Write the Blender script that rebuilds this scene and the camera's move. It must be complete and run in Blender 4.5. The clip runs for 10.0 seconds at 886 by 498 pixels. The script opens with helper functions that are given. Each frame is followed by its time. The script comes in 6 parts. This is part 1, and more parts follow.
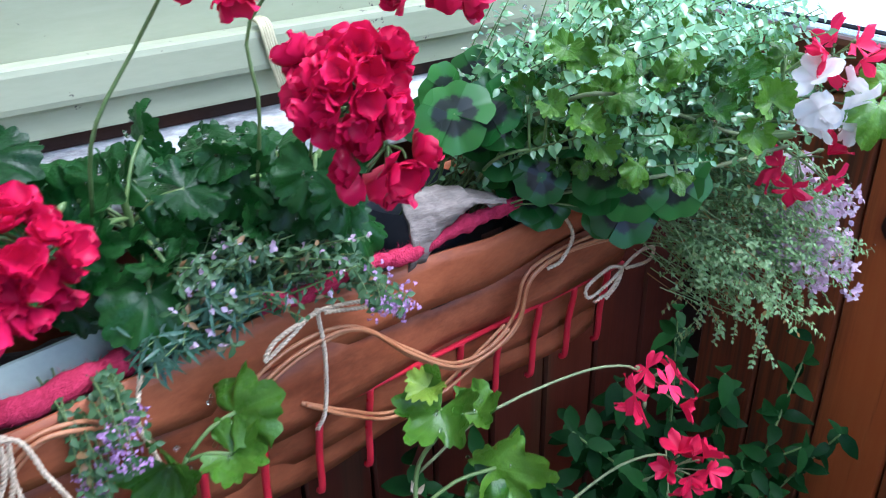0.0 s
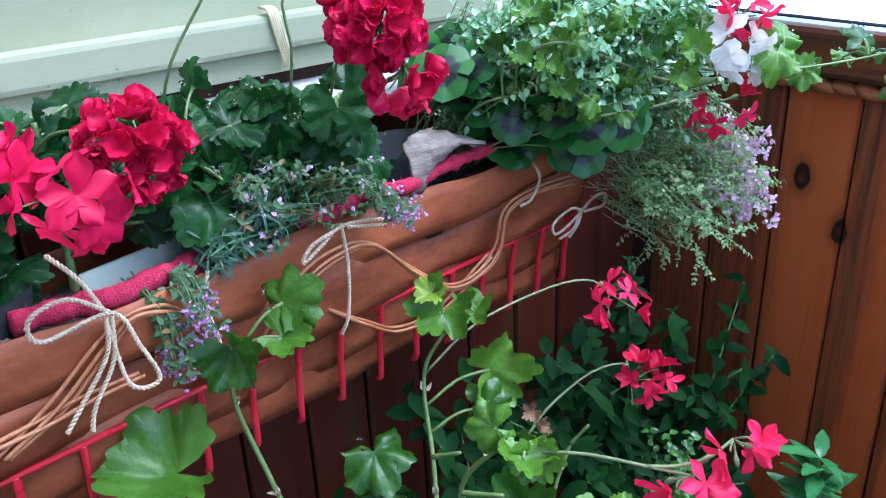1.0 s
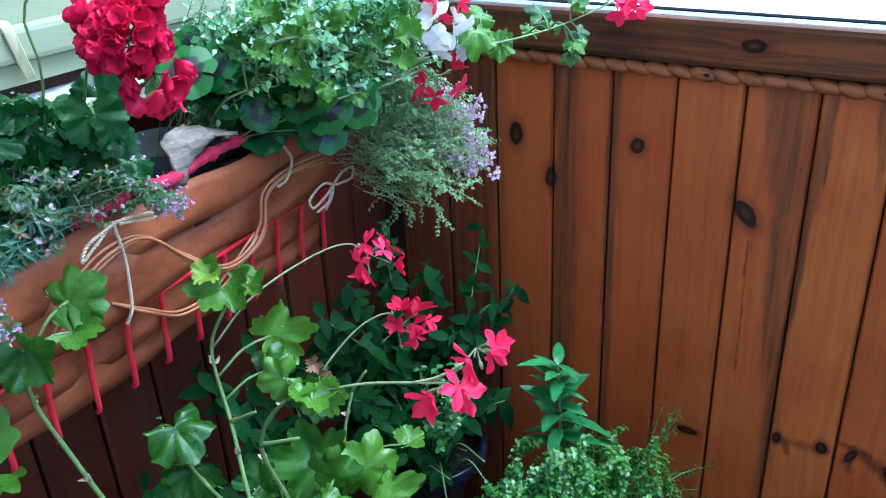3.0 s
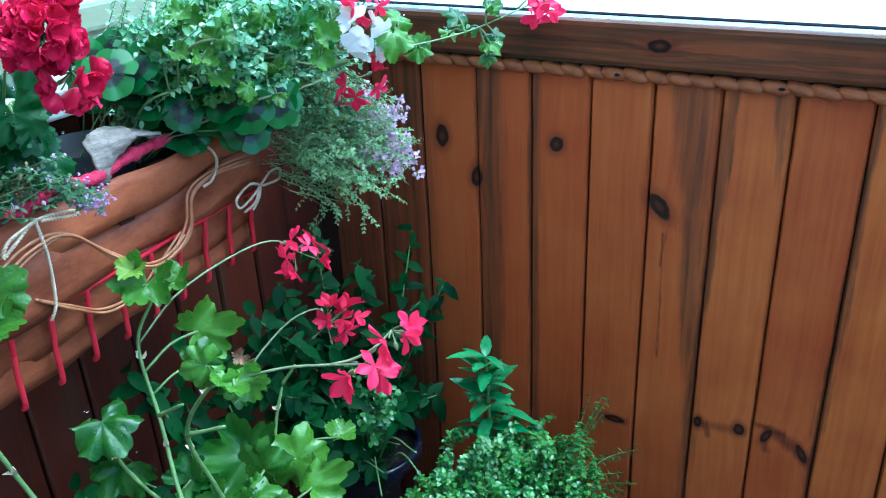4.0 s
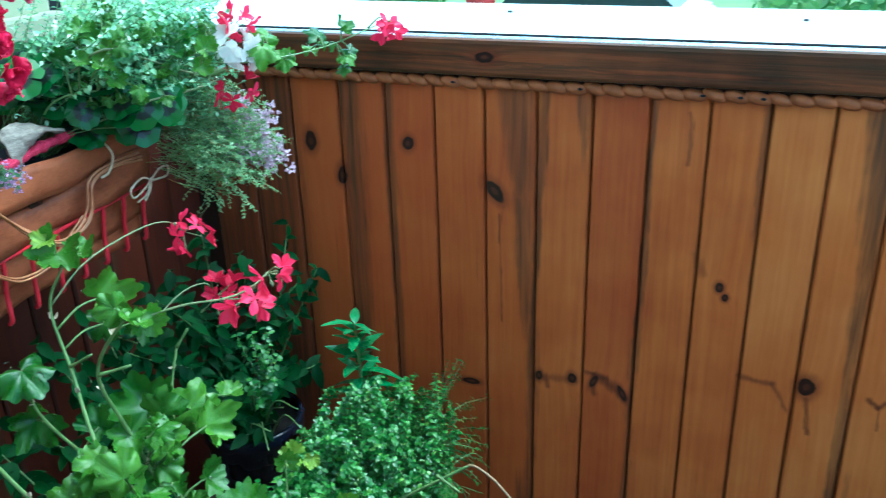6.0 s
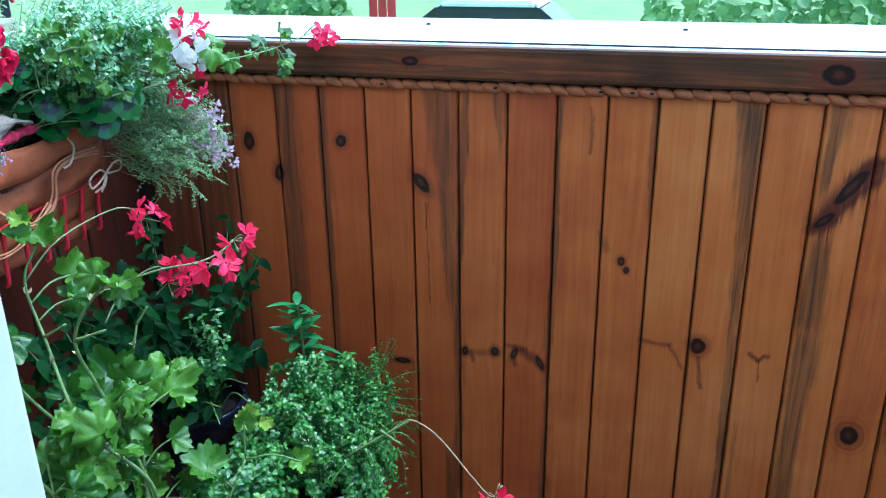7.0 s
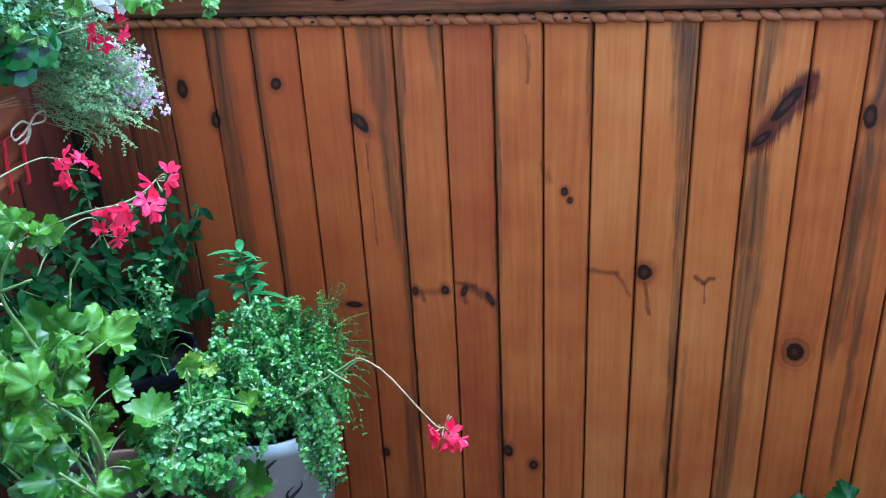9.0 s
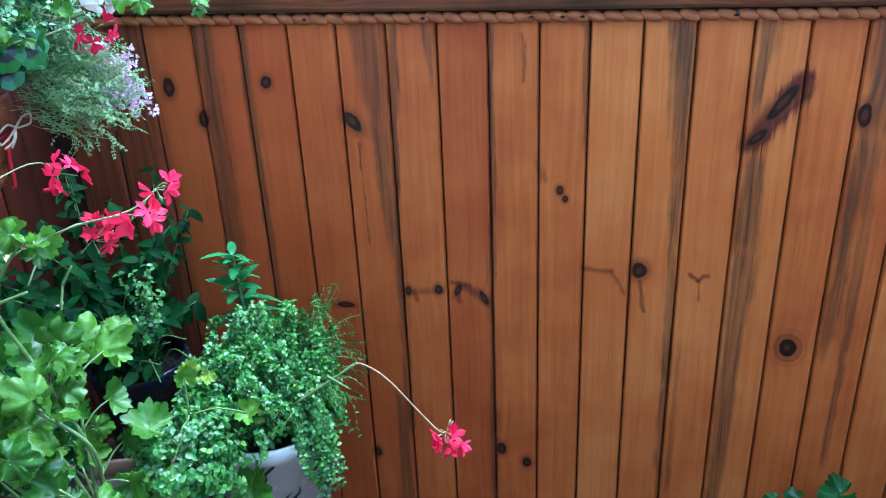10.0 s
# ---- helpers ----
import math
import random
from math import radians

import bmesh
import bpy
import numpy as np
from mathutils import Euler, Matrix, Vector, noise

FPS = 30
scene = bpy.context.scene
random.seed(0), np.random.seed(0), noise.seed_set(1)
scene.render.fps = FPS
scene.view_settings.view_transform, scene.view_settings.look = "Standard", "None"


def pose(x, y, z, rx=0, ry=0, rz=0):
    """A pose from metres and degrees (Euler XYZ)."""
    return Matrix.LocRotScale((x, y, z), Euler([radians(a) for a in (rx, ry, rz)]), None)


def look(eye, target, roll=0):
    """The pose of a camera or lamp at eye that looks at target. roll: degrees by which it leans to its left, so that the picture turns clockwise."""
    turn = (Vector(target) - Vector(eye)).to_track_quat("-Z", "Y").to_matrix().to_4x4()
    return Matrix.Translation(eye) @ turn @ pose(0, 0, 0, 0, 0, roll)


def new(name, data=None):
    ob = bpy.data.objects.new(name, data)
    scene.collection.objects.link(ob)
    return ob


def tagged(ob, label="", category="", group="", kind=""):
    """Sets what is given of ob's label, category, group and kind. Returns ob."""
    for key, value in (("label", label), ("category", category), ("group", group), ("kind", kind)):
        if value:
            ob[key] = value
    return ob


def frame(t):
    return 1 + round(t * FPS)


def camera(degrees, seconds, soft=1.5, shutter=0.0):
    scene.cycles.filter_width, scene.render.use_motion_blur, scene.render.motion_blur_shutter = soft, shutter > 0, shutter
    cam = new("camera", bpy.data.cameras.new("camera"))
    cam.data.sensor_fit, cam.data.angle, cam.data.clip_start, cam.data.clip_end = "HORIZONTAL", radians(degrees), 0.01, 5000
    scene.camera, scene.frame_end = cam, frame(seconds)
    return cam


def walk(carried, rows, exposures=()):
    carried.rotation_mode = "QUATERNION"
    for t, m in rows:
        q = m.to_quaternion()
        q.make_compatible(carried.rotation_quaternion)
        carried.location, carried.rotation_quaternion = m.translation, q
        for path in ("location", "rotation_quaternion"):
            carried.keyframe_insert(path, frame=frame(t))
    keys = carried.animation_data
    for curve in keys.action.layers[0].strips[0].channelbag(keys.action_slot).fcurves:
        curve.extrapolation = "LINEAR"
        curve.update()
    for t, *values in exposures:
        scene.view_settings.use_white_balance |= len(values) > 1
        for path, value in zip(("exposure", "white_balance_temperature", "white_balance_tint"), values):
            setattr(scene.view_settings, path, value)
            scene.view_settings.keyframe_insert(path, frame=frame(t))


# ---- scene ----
cam = camera(55.5, 10.0, 1.0, 0.25)
PATH = [
    (0, (0.03, -0.007, 1.356), (-1.445, 0.965, 0.419), -1.3),
    (0.5, (0.092, -0.116, 1.335), (-1.351, 0.978, 0.485), -1.4),
    (1, (0.134, -0.138, 1.322), (-1.303, 0.976, 0.49), -2.5),
    (1.5, (0.216, -0.186, 1.33), (-1.206, 0.964, 0.522), -3.1),
    (2, (0.236, -0.197, 1.349), (-0.993, 1.12, 0.481), -3.1),
    (2.5, (0.208, -0.207, 1.353), (-0.898, 1.201, 0.461), -2.7),
    (2.7, (0.202, -0.208, 1.356), (-0.856, 1.233, 0.457), -2.8),
    (3.8, (0.242, -0.217, 1.342), (-0.719, 1.301, 0.478), -3.1),
    (4, (0.255, -0.227, 1.344), (-0.673, 1.32, 0.479), -2.8),
    (4.5, (0.288, -0.246, 1.348), (-0.616, 1.318, 0.49), -2.9),
    (5, (0.315, -0.273, 1.347), (-0.529, 1.325, 0.491), -2.4),
    (5.5, (0.351, -0.338, 1.35), (-0.444, 1.302, 0.525), -1.9),
    (6, (0.386, -0.412, 1.346), (-0.315, 1.288, 0.558), -1.8),
    (6.2, (0.401, -0.451, 1.346), (-0.195, 1.295, 0.573), -1.3),
    (7.3, (0.401, -0.596, 1.322), (-0.086, 1.203, 0.595), -1.2),
    (7.5, (0.409, -0.597, 1.311), (-0.063, 1.204, 0.58), -1.8),
    (8, (0.421, -0.568, 1.266), (-0.04, 1.223, 0.506), -2.7),
    (8.5, (0.443, -0.57, 1.285), (0.019, 1.208, 0.475), -3.3),
    (9, (0.45, -0.571, 1.291), (0.019, 1.201, 0.47), -3.1),
    (9.5, (0.441, -0.575, 1.302), (0.041, 1.197, 0.464), -3.2),
    (10, (0.401, -0.557, 1.312), (0.043, 1.214, 0.456), -2.7),
]
walk(cam, [(t, look(eye, target, roll)) for t, eye, target, roll in PATH], [(0.0, 1.87, 5000, 8), (1.2, 2.0, 4800, 8), (1.9, 2.26, 4500, 2), (2.5, 2.06, 4700, -2), (4.3, 2.2, 4250, -16), (5.5, 2.14, 4450, -24), (6.2, 2.14, 4450, -26), (7.5, 2.08, 4600, -1), (8.3, 2.66, 4480, -4), (10.0, 2.62, 4420, -7)])

# ---- world, sun ----
world = bpy.data.worlds.new("overcast_sky")
scene.world = world
world.use_nodes = True
wn = world.node_tree.nodes
sky = wn.new("ShaderNodeTexSky")
sky.sky_type, sky.sun_disc = "NISHITA", False
sky.sun_elevation, sky.sun_rotation = radians(66), radians(40)
sky.air_density, sky.dust_density, sky.ozone_density = 1.0, 4.0, 1.0
world.node_tree.links.new(sky.outputs["Color"], wn["Background"].inputs["Color"])
wn["Background"].inputs["Strength"].default_value = 0.13
sun = new("sun", bpy.data.lights.new("sun", "SUN"))
sun.data.energy, sun.data.angle, sun.data.color = 0.8, radians(50), (1.0, 0.99, 0.98)
sun.matrix_world = look((1.45, 1.75, 5.2), (0, 0, 0))

# ---- materials ----


def nodes_of(name):
    m = bpy.data.materials.new(name)
    m.use_nodes = True
    nt = m.node_tree
    return m, nt, nt.nodes["Principled BSDF"]


def put(socket, value, nt):
    if isinstance(value, bpy.types.NodeSocket):
        nt.links.new(value, socket)
    else:
        socket.default_value = value


def op(nt, kind, *values):
    n = nt.nodes.new("ShaderNodeMath")
    n.operation = kind
    for s, v in zip(n.inputs, values):
        put(s, v, nt)
    return n.outputs[0]


def noise_tex(nt, coords, scale, detail=4.0, stretch=None, rough=0.55):
    if stretch:
        mp = nt.nodes.new("ShaderNodeMapping")
        mp.inputs["Scale"].default_value = stretch
        nt.links.new(coords, mp.inputs["Vector"])
        coords = mp.outputs[0]
    n = nt.nodes.new("ShaderNodeTexNoise")
    nt.links.new(coords, n.inputs["Vector"])
    n.inputs["Scale"].default_value, n.inputs["Detail"].default_value, n.inputs["Roughness"].default_value = scale, detail, rough
    return n.outputs["Fac"]


def ramp(nt, fac, *stops):
    r = nt.nodes.new("ShaderNodeValToRGB")
    put(r.inputs[0], fac, nt)
    e = r.color_ramp.elements
    while len(e) < len(stops):
        e.new(0.5)
    for el, (p, c) in zip(e, stops):
        el.position, el.color = p, (*c, 1)
    return r.outputs[0]


def mix(nt, fac, a, b, blend="MIX"):
    n = nt.nodes.new("ShaderNodeMix")
    n.data_type, n.blend_type = "RGBA", blend
    for s, v in zip((n.inputs[0], n.inputs[6], n.inputs[7]), (fac, a, b)):
        put(s, (*v, 1) if isinstance(v, tuple) and len(v) == 3 else v, nt)
    return n.outputs[2]


def smooth(nt, value, lo, hi, a=0.0, b=1.0):
    n = nt.nodes.new("ShaderNodeMapRange")
    n.interpolation_type = "SMOOTHSTEP"
    for s, v in zip(n.inputs, (value, lo, hi, a, b)):
        put(s, v, nt)
    return n.outputs[0]


def bump(nt, bsdf, height, strength, distance=0.002):
    b = nt.nodes.new("ShaderNodeBump")
    b.inputs["Strength"].default_value, b.inputs["Distance"].default_value = strength, distance
    nt.links.new(height, b.inputs["Height"])
    nt.links.new(b.outputs[0], bsdf.inputs["Normal"])


def plain(name, dark, light, rough=0.6, scale=30.0, relief=0.2, metal=0.0, stretch=None, fine=200.0, spec=0.5, by_object=0.0, chips=0.0):
    """A surface with two scales of colour variation and fine relief."""
    m, nt, b = nodes_of(name)
    co = nt.nodes.new("ShaderNodeTexCoord").outputs["Object"]
    big = noise_tex(nt, co, scale, 5.0, stretch)
    small = noise_tex(nt, co, fine, 3.0, stretch)
    fac = op(nt, "ADD", op(nt, "MULTIPLY", big, 0.75), op(nt, "MULTIPLY", small, 0.25))
    if by_object:
        rnd = nt.nodes.new("ShaderNodeObjectInfo").outputs["Random"]
        fac = op(nt, "ADD", fac, op(nt, "MULTIPLY", op(nt, "SUBTRACT", rnd, 0.5), by_object))
    col = ramp(nt, fac, (0.3, dark), (0.7, light))
    if chips:
        spot_ = smooth(nt, op(nt, "ADD", noise_tex(nt, co, 55.0, 6.0, None, 0.7), op(nt, "MULTIPLY", noise_tex(nt, co, 7.0, 2.0), 0.25)), 0.80 - chips, 0.83 - chips)
        col = mix(nt, spot_, col, (0.10, 0.09, 0.075))
    nt.links.new(col, b.inputs["Base Color"])
    b.inputs["Metallic"].default_value = metal
    b.inputs["Specular IOR Level"].default_value = spec
    nt.links.new(smooth(nt, big, 0.3, 0.7, max(rough - 0.1, 0.05), min(rough + 0.1, 1)), b.inputs["Roughness"])
    bump(nt, b, small, relief)
    return m


def leafy(name, dark, light, rough=0.35, thin=0.3, islands=False, relief=0.25, spec=0.5, mark=None, vein=None, tips=None, film=0.0):
    """A leaf or petal: glossy skin over a thin sheet that lets light through."""
    m, nt, b = nodes_of(name)
    co = nt.nodes.new("ShaderNodeTexCoord").outputs["Object"]
    if islands:
        rnd = nt.nodes.new("ShaderNodeNewGeometry").outputs["Random Per Island"]
    else:
        rnd = nt.nodes.new("ShaderNodeObjectInfo").outputs["Random"]
    spots = noise_tex(nt, co, 2.5 if not islands else 25.0, 4.0)
    fac = op(nt, "ADD", op(nt, "MULTIPLY", rnd, 0.6), op(nt, "MULTIPLY", spots, 0.5))
    col = ramp(nt, fac, (0.2, dark), (0.85, light))
    if tips:
        sel = smooth(nt, rnd, 0.93, 0.97)
        col = mix(nt, sel, col, tips)
    sep = nt.nodes.new("ShaderNodeSeparateXYZ")
    nt.links.new(co, sep.inputs[0])
    ln = nt.nodes.new("ShaderNodeVectorMath")
    ln.operation = "LENGTH"
    nt.links.new(co, ln.inputs[0])
    r = ln.outputs["Value"]
    if mark:
        colour, inner, outer = mark
        wob = op(nt, "ADD", r, op(nt, "MULTIPLY", op(nt, "SUBTRACT", noise_tex(nt, co, 110.0), 0.5), 0.014))
        ring = op(nt, "MULTIPLY", smooth(nt, wob, inner - 0.0015, inner + 0.0015), smooth(nt, wob, outer - 0.002, outer + 0.002, 1.0, 0.0))
        col = mix(nt, op(nt, "MULTIPLY", ring, 0.9), col, colour)
    if vein:
        ang = op(nt, "ARCTAN2", sep.outputs[0], sep.outputs[1])
        w = op(nt, "ABSOLUTE", op(nt, "SINE", op(nt, "MULTIPLY", ang, 3.5)))
        line = op(nt, "MULTIPLY", smooth(nt, w, 0.0, 0.16, 1.0, 0.0), smooth(nt, r, 0.002, 0.01))
        col = mix(nt, op(nt, "MULTIPLY", line, 0.2), col, vein)
    nt.links.new(col, b.inputs["Base Color"])
    nt.links.new(smooth(nt, noise_tex(nt, co, 3.0 if not islands else 60.0), 0.35, 0.65, max(rough - 0.12, 0.08), rough + 0.15), b.inputs["Roughness"])
    b.inputs["Specular IOR Level"].default_value = spec
    bump(nt, b, op(nt, "ADD", noise_tex(nt, co, 3.2 if not islands else 300.0, 3.0), op(nt, "MULTIPLY", noise_tex(nt, co, 11.0 if not islands else 500.0, 2.0), 0.4)), relief, 0.0015 if not islands else 0.001)
    b.inputs["Coat Weight"].default_value, b.inputs["Coat Roughness"].default_value = film, 0.06
    tr = nt.nodes.new("ShaderNodeBsdfTranslucent")
    nt.links.new(mix(nt, 0.5, col, light), tr.inputs["Color"])
    ms = nt.nodes.new("ShaderNodeMixShader")
    ms.inputs[0].default_value = thin
    nt.links.new(b.outputs[0], ms.inputs[1])
    nt.links.new(tr.outputs[0], ms.inputs[2])
    nt.links.new(ms.outputs[0], nt.nodes["Material Output"].inputs["Surface"])
    return m


def stained_pine(name, across, knots, streaks, light=(0.575, 0.163, 0.033), deep=(0.375, 0.075, 0.017), rough=0.33, spec=0.5, marks=(), ringed=()):
    """Varnished, orange-stained pine with grain along one axis. across: 0 or 1 for upright boards that lie along x or
    y, 2 for a level
    board along x. knots: (a, c, half width, half height, lean); streaks: bands of blue stain and painted shade (a, c0,
    c1, half width, strength)."""
    m, nt, b = nodes_of(name)
    pos = nt.nodes.new("ShaderNodeNewGeometry").outputs["Position"]
    sep = nt.nodes.new("ShaderNodeSeparateXYZ")
    nt.links.new(pos, sep.inputs[0])
    a = sep.outputs[2] if across == 2 else sep.outputs[across]
    c = sep.outputs[0] if across == 2 else sep.outputs[2]
    rnd = nt.nodes.new("ShaderNodeObjectInfo").outputs["Random"]
    wob = op(nt, "SUBTRACT", noise_tex(nt, pos, 22.0, 3.0), 0.5)
    near = None
    for ka, kc, ra, rc, lean in knots:
        da, dc = op(nt, "SUBTRACT", a, ka), op(nt, "SUBTRACT", c, kc)
        da = op(nt, "SUBTRACT", da, op(nt, "MULTIPLY", dc, lean))
        d = op(nt, "POWER", op(nt, "ADD", op(nt, "POWER", op(nt, "ABSOLUTE", op(nt, "DIVIDE", da, ra)), 2.0), op(nt, "POWER", op(nt, "ABSOLUTE", op(nt, "DIVIDE", dc, rc)), 2.0)), 0.5)
        near = d if near is None else op(nt, "MINIMUM", near, d)
    if near is None:
        near = op(nt, "ADD", 9.0, 0.0)
    near = op(nt, "ADD", near, op(nt, "ADD", op(nt, "MULTIPLY", wob, 0.5), op(nt, "MULTIPLY", op(nt, "SUBTRACT", noise_tex(nt, pos, 90.0, 3.0), 0.5), 0.45)))
    c2 = nt.nodes.new("ShaderNodeCombineXYZ")
    put(c2.inputs[0], a, nt)
    put(c2.inputs[1], op(nt, "MULTIPLY", c, 0.05), nt)
    drift = op(nt, "SUBTRACT", noise_tex(nt, c2.outputs[0], 60.0, 4.0, None, 0.7), 0.5)
    # grain lines bend round the knots
    push = op(nt, "DIVIDE", 0.02, op(nt, "ADD", near, 0.6))
    comb = nt.nodes.new("ShaderNodeCombineXYZ")
    put(comb.inputs[0], op(nt, "ADD", op(nt, "ADD", a, push), op(nt, "MULTIPLY", rnd, 7.0)), nt)
    put(comb.inputs[1], op(nt, "MULTIPLY", c, 0.035), nt)
    grain = noise_tex(nt, comb.outputs[0], 95.0, 3.0, None, 0.6)
    fine = noise_tex(nt, comb.outputs[0], 420.0, 2.0)
    tone = noise_tex(nt, pos, 6.0, 4.0)
    fac = op(nt, "ADD", op(nt, "ADD", op(nt, "MULTIPLY", grain, 0.38), op(nt, "MULTIPLY", fine, 0.08)), op(nt, "ADD", op(nt, "MULTIPLY", tone, 0.54), op(nt, "MULTIPLY", op(nt, "SUBTRACT", rnd, 0.5), 0.24)))
    col = ramp(nt, fac, (0.3, deep), (0.52, light), (0.78, (min(light[0] * 1.3, 1), light[1] * 1.75, light[2] * 2.2)))
    # boards mix toward a deeper red by object colour, corner shade included
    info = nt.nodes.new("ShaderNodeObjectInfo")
    board_tint = nt.nodes.new("ShaderNodeSeparateColor")
    nt.links.new(info.outputs["Color"], board_tint.inputs[0])
    redder = op(nt, "MULTIPLY", board_tint.outputs[0], 0.95)
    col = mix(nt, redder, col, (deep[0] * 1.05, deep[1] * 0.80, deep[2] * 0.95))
    band = None
    comb2 = nt.nodes.new("ShaderNodeCombineXYZ")
    put(comb2.inputs[0], a, nt)
    put(comb2.inputs[1], op(nt, "MULTIPLY", c, 0.02), nt)
    fray = op(nt, "SUBTRACT", noise_tex(nt, comb2.outputs[0], 260.0, 3.0, None, 0.7), 0.5)
    bent = op(nt, "ADD", op(nt, "ADD", a, op(nt, "MULTIPLY", drift, 0.032)), op(nt, "MULTIPLY", wob, 0.012))
    for a0, a1, c0, c1, h0, h1, power in streaks:
        t = smooth(nt, c, min(c0, c1), max(c0, c1))
        t.node.interpolation_type = "LINEAR"
        if c1 < c0:
            a0, a1, h0, h1, c0, c1 = a1, a0, h1, h0, c1, c0
        mid = op(nt, "MULTIPLY_ADD", t, a1 - a0, a0)
        half = op(nt, "MULTIPLY_ADD", t, h1 - h0, h0)
        d = op(nt, "DIVIDE", op(nt, "ABSOLUTE", op(nt, "SUBTRACT", bent, mid)), half)
        d = op(nt, "ADD", d, op(nt, "MULTIPLY", fray, 0.55))
        s = smooth(nt, d, 0.45, 1.3, power, 0.0)
        run = op(nt, "ADD", c, op(nt, "MULTIPLY", fray, 0.12))
        s = op(nt, "MULTIPLY", s, op(nt, "MULTIPLY", smooth(nt, run, c0 - 0.03, c0 + 0.02), smooth(nt, run, c1 - 0.02, c1 + 0.03, 1.0, 0.0)))
        band = s if band is None else op(nt, "MAXIMUM", band, s)
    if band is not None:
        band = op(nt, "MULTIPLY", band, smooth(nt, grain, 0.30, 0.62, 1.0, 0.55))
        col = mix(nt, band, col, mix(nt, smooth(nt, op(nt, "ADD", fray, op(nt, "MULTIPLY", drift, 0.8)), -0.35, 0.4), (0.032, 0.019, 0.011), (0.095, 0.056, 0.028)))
    # darker lines of late wood
    line = op(nt, "MULTIPLY", smooth(nt, noise_tex(nt, comb.outputs[0], 55.0, 4.0, None, 0.75), 0.60, 0.74), 0.45)
    col = mix(nt, line, col, (0.10, 0.022, 0.010))
    # darker brown along the long edges of each board
    if across != 2:
        local = nt.nodes.new("ShaderNodeSeparateXYZ")
        nt.links.new(nt.nodes.new("ShaderNodeTexCoord").outputs["Object"], local.inputs[0])
        rim = op(nt, "ADD", op(nt, "ABSOLUTE", local.outputs[0]), op(nt, "ADD", op(nt, "MULTIPLY", drift, 0.05), op(nt, "MULTIPLY", wob, 0.05)))
        col = mix(nt, smooth(nt, rim, 0.445, 0.51, 0.0, 0.48), col, (0.085, 0.026, 0.013))
    # reddish resin marks: (a, c) to (a, c), half width, strength
    for a0, c0, a1, c1, half, power in marks:
        l2 = (a1 - a0) ** 2 + (c1 - c0) ** 2
        da, dc = op(nt, "SUBTRACT", bent, a0), op(nt, "SUBTRACT", op(nt, "ADD", c, op(nt, "MULTIPLY", wob, 0.012)), c0)
        t = op(nt, "MINIMUM", op(nt, "MAXIMUM", op(nt, "ADD", op(nt, "MULTIPLY", da, (a1 - a0) / l2), op(nt, "MULTIPLY", dc, (c1 - c0) / l2)), 0.0), 1.0)
        ea, ec = op(nt, "SUBTRACT", da, op(nt, "MULTIPLY", t, a1 - a0)), op(nt, "SUBTRACT", dc, op(nt, "MULTIPLY", t, c1 - c0))
        d = op(nt, "SQRT", op(nt, "ADD", op(nt, "MULTIPLY", ea, ea), op(nt, "MULTIPLY", ec, ec)))
        d = op(nt, "ADD", op(nt, "DIVIDE", d, half * 1.6), op(nt, "MULTIPLY", fray, 2.2))
        col = mix(nt, smooth(nt, d, 0.1, 1.45, power * 0.85, 0.0), col, (0.085, 0.019, 0.011))
    halo = smooth(nt, near, 0.9, 2.2, 0.6, 0.0)
    col = mix(nt, halo, col, (0.14, 0.030, 0.014))
    # growth rings round single knots
    for ka, kc, ra, rc in ringed:
        da, dc = op(nt, "DIVIDE", op(nt, "SUBTRACT", a, ka), ra), op(nt, "DIVIDE", op(nt, "SUBTRACT", c, kc), rc)
        d = op(nt, "ADD", op(nt, "SQRT", op(nt, "ADD", op(nt, "MULTIPLY", da, da), op(nt, "MULTIPLY", dc, dc))), op(nt, "MULTIPLY", wob, 1.6))
        wide = op(nt, "MULTIPLY", smooth(nt, d, 1.1, 1.4), smooth(nt, d, 1.9, 2.5, 1.0, 0.0))
        col = mix(nt, op(nt, "MULTIPLY", op(nt, "MULTIPLY", wide, smooth(nt, op(nt, "SINE", op(nt, "MULTIPLY", d, 9.0)), -0.2, 1.0)), 0.5), col, (0.17, 0.036, 0.014))
    heart = smooth(nt, near, 0.86, 1.12, 0.97, 0.0)
    rings = smooth(nt, op(nt, "SINE", op(nt, "MULTIPLY", near, 8.0)), -0.9, 1.2)
    col = mix(nt, heart, col, mix(nt, smooth(nt, near, 0.25, 0.8), mix(nt, rings, (0.035, 0.011, 0.007), (0.085, 0.026, 0.013)), (0.012, 0.006, 0.005)))
    nt.links.new(col, b.inputs["Base Color"])
    nt.links.new(smooth(nt, noise_tex(nt, pos, 14.0), 0.3, 0.7, rough - 0.06, rough + 0.12), b.inputs["Roughness"])
    b.inputs["Specular IOR Level"].default_value = spec
    bump(nt, b, op(nt, "ADD", grain, op(nt, "MULTIPLY", fine, 0.5)), 0.14, 0.0012)
    return m


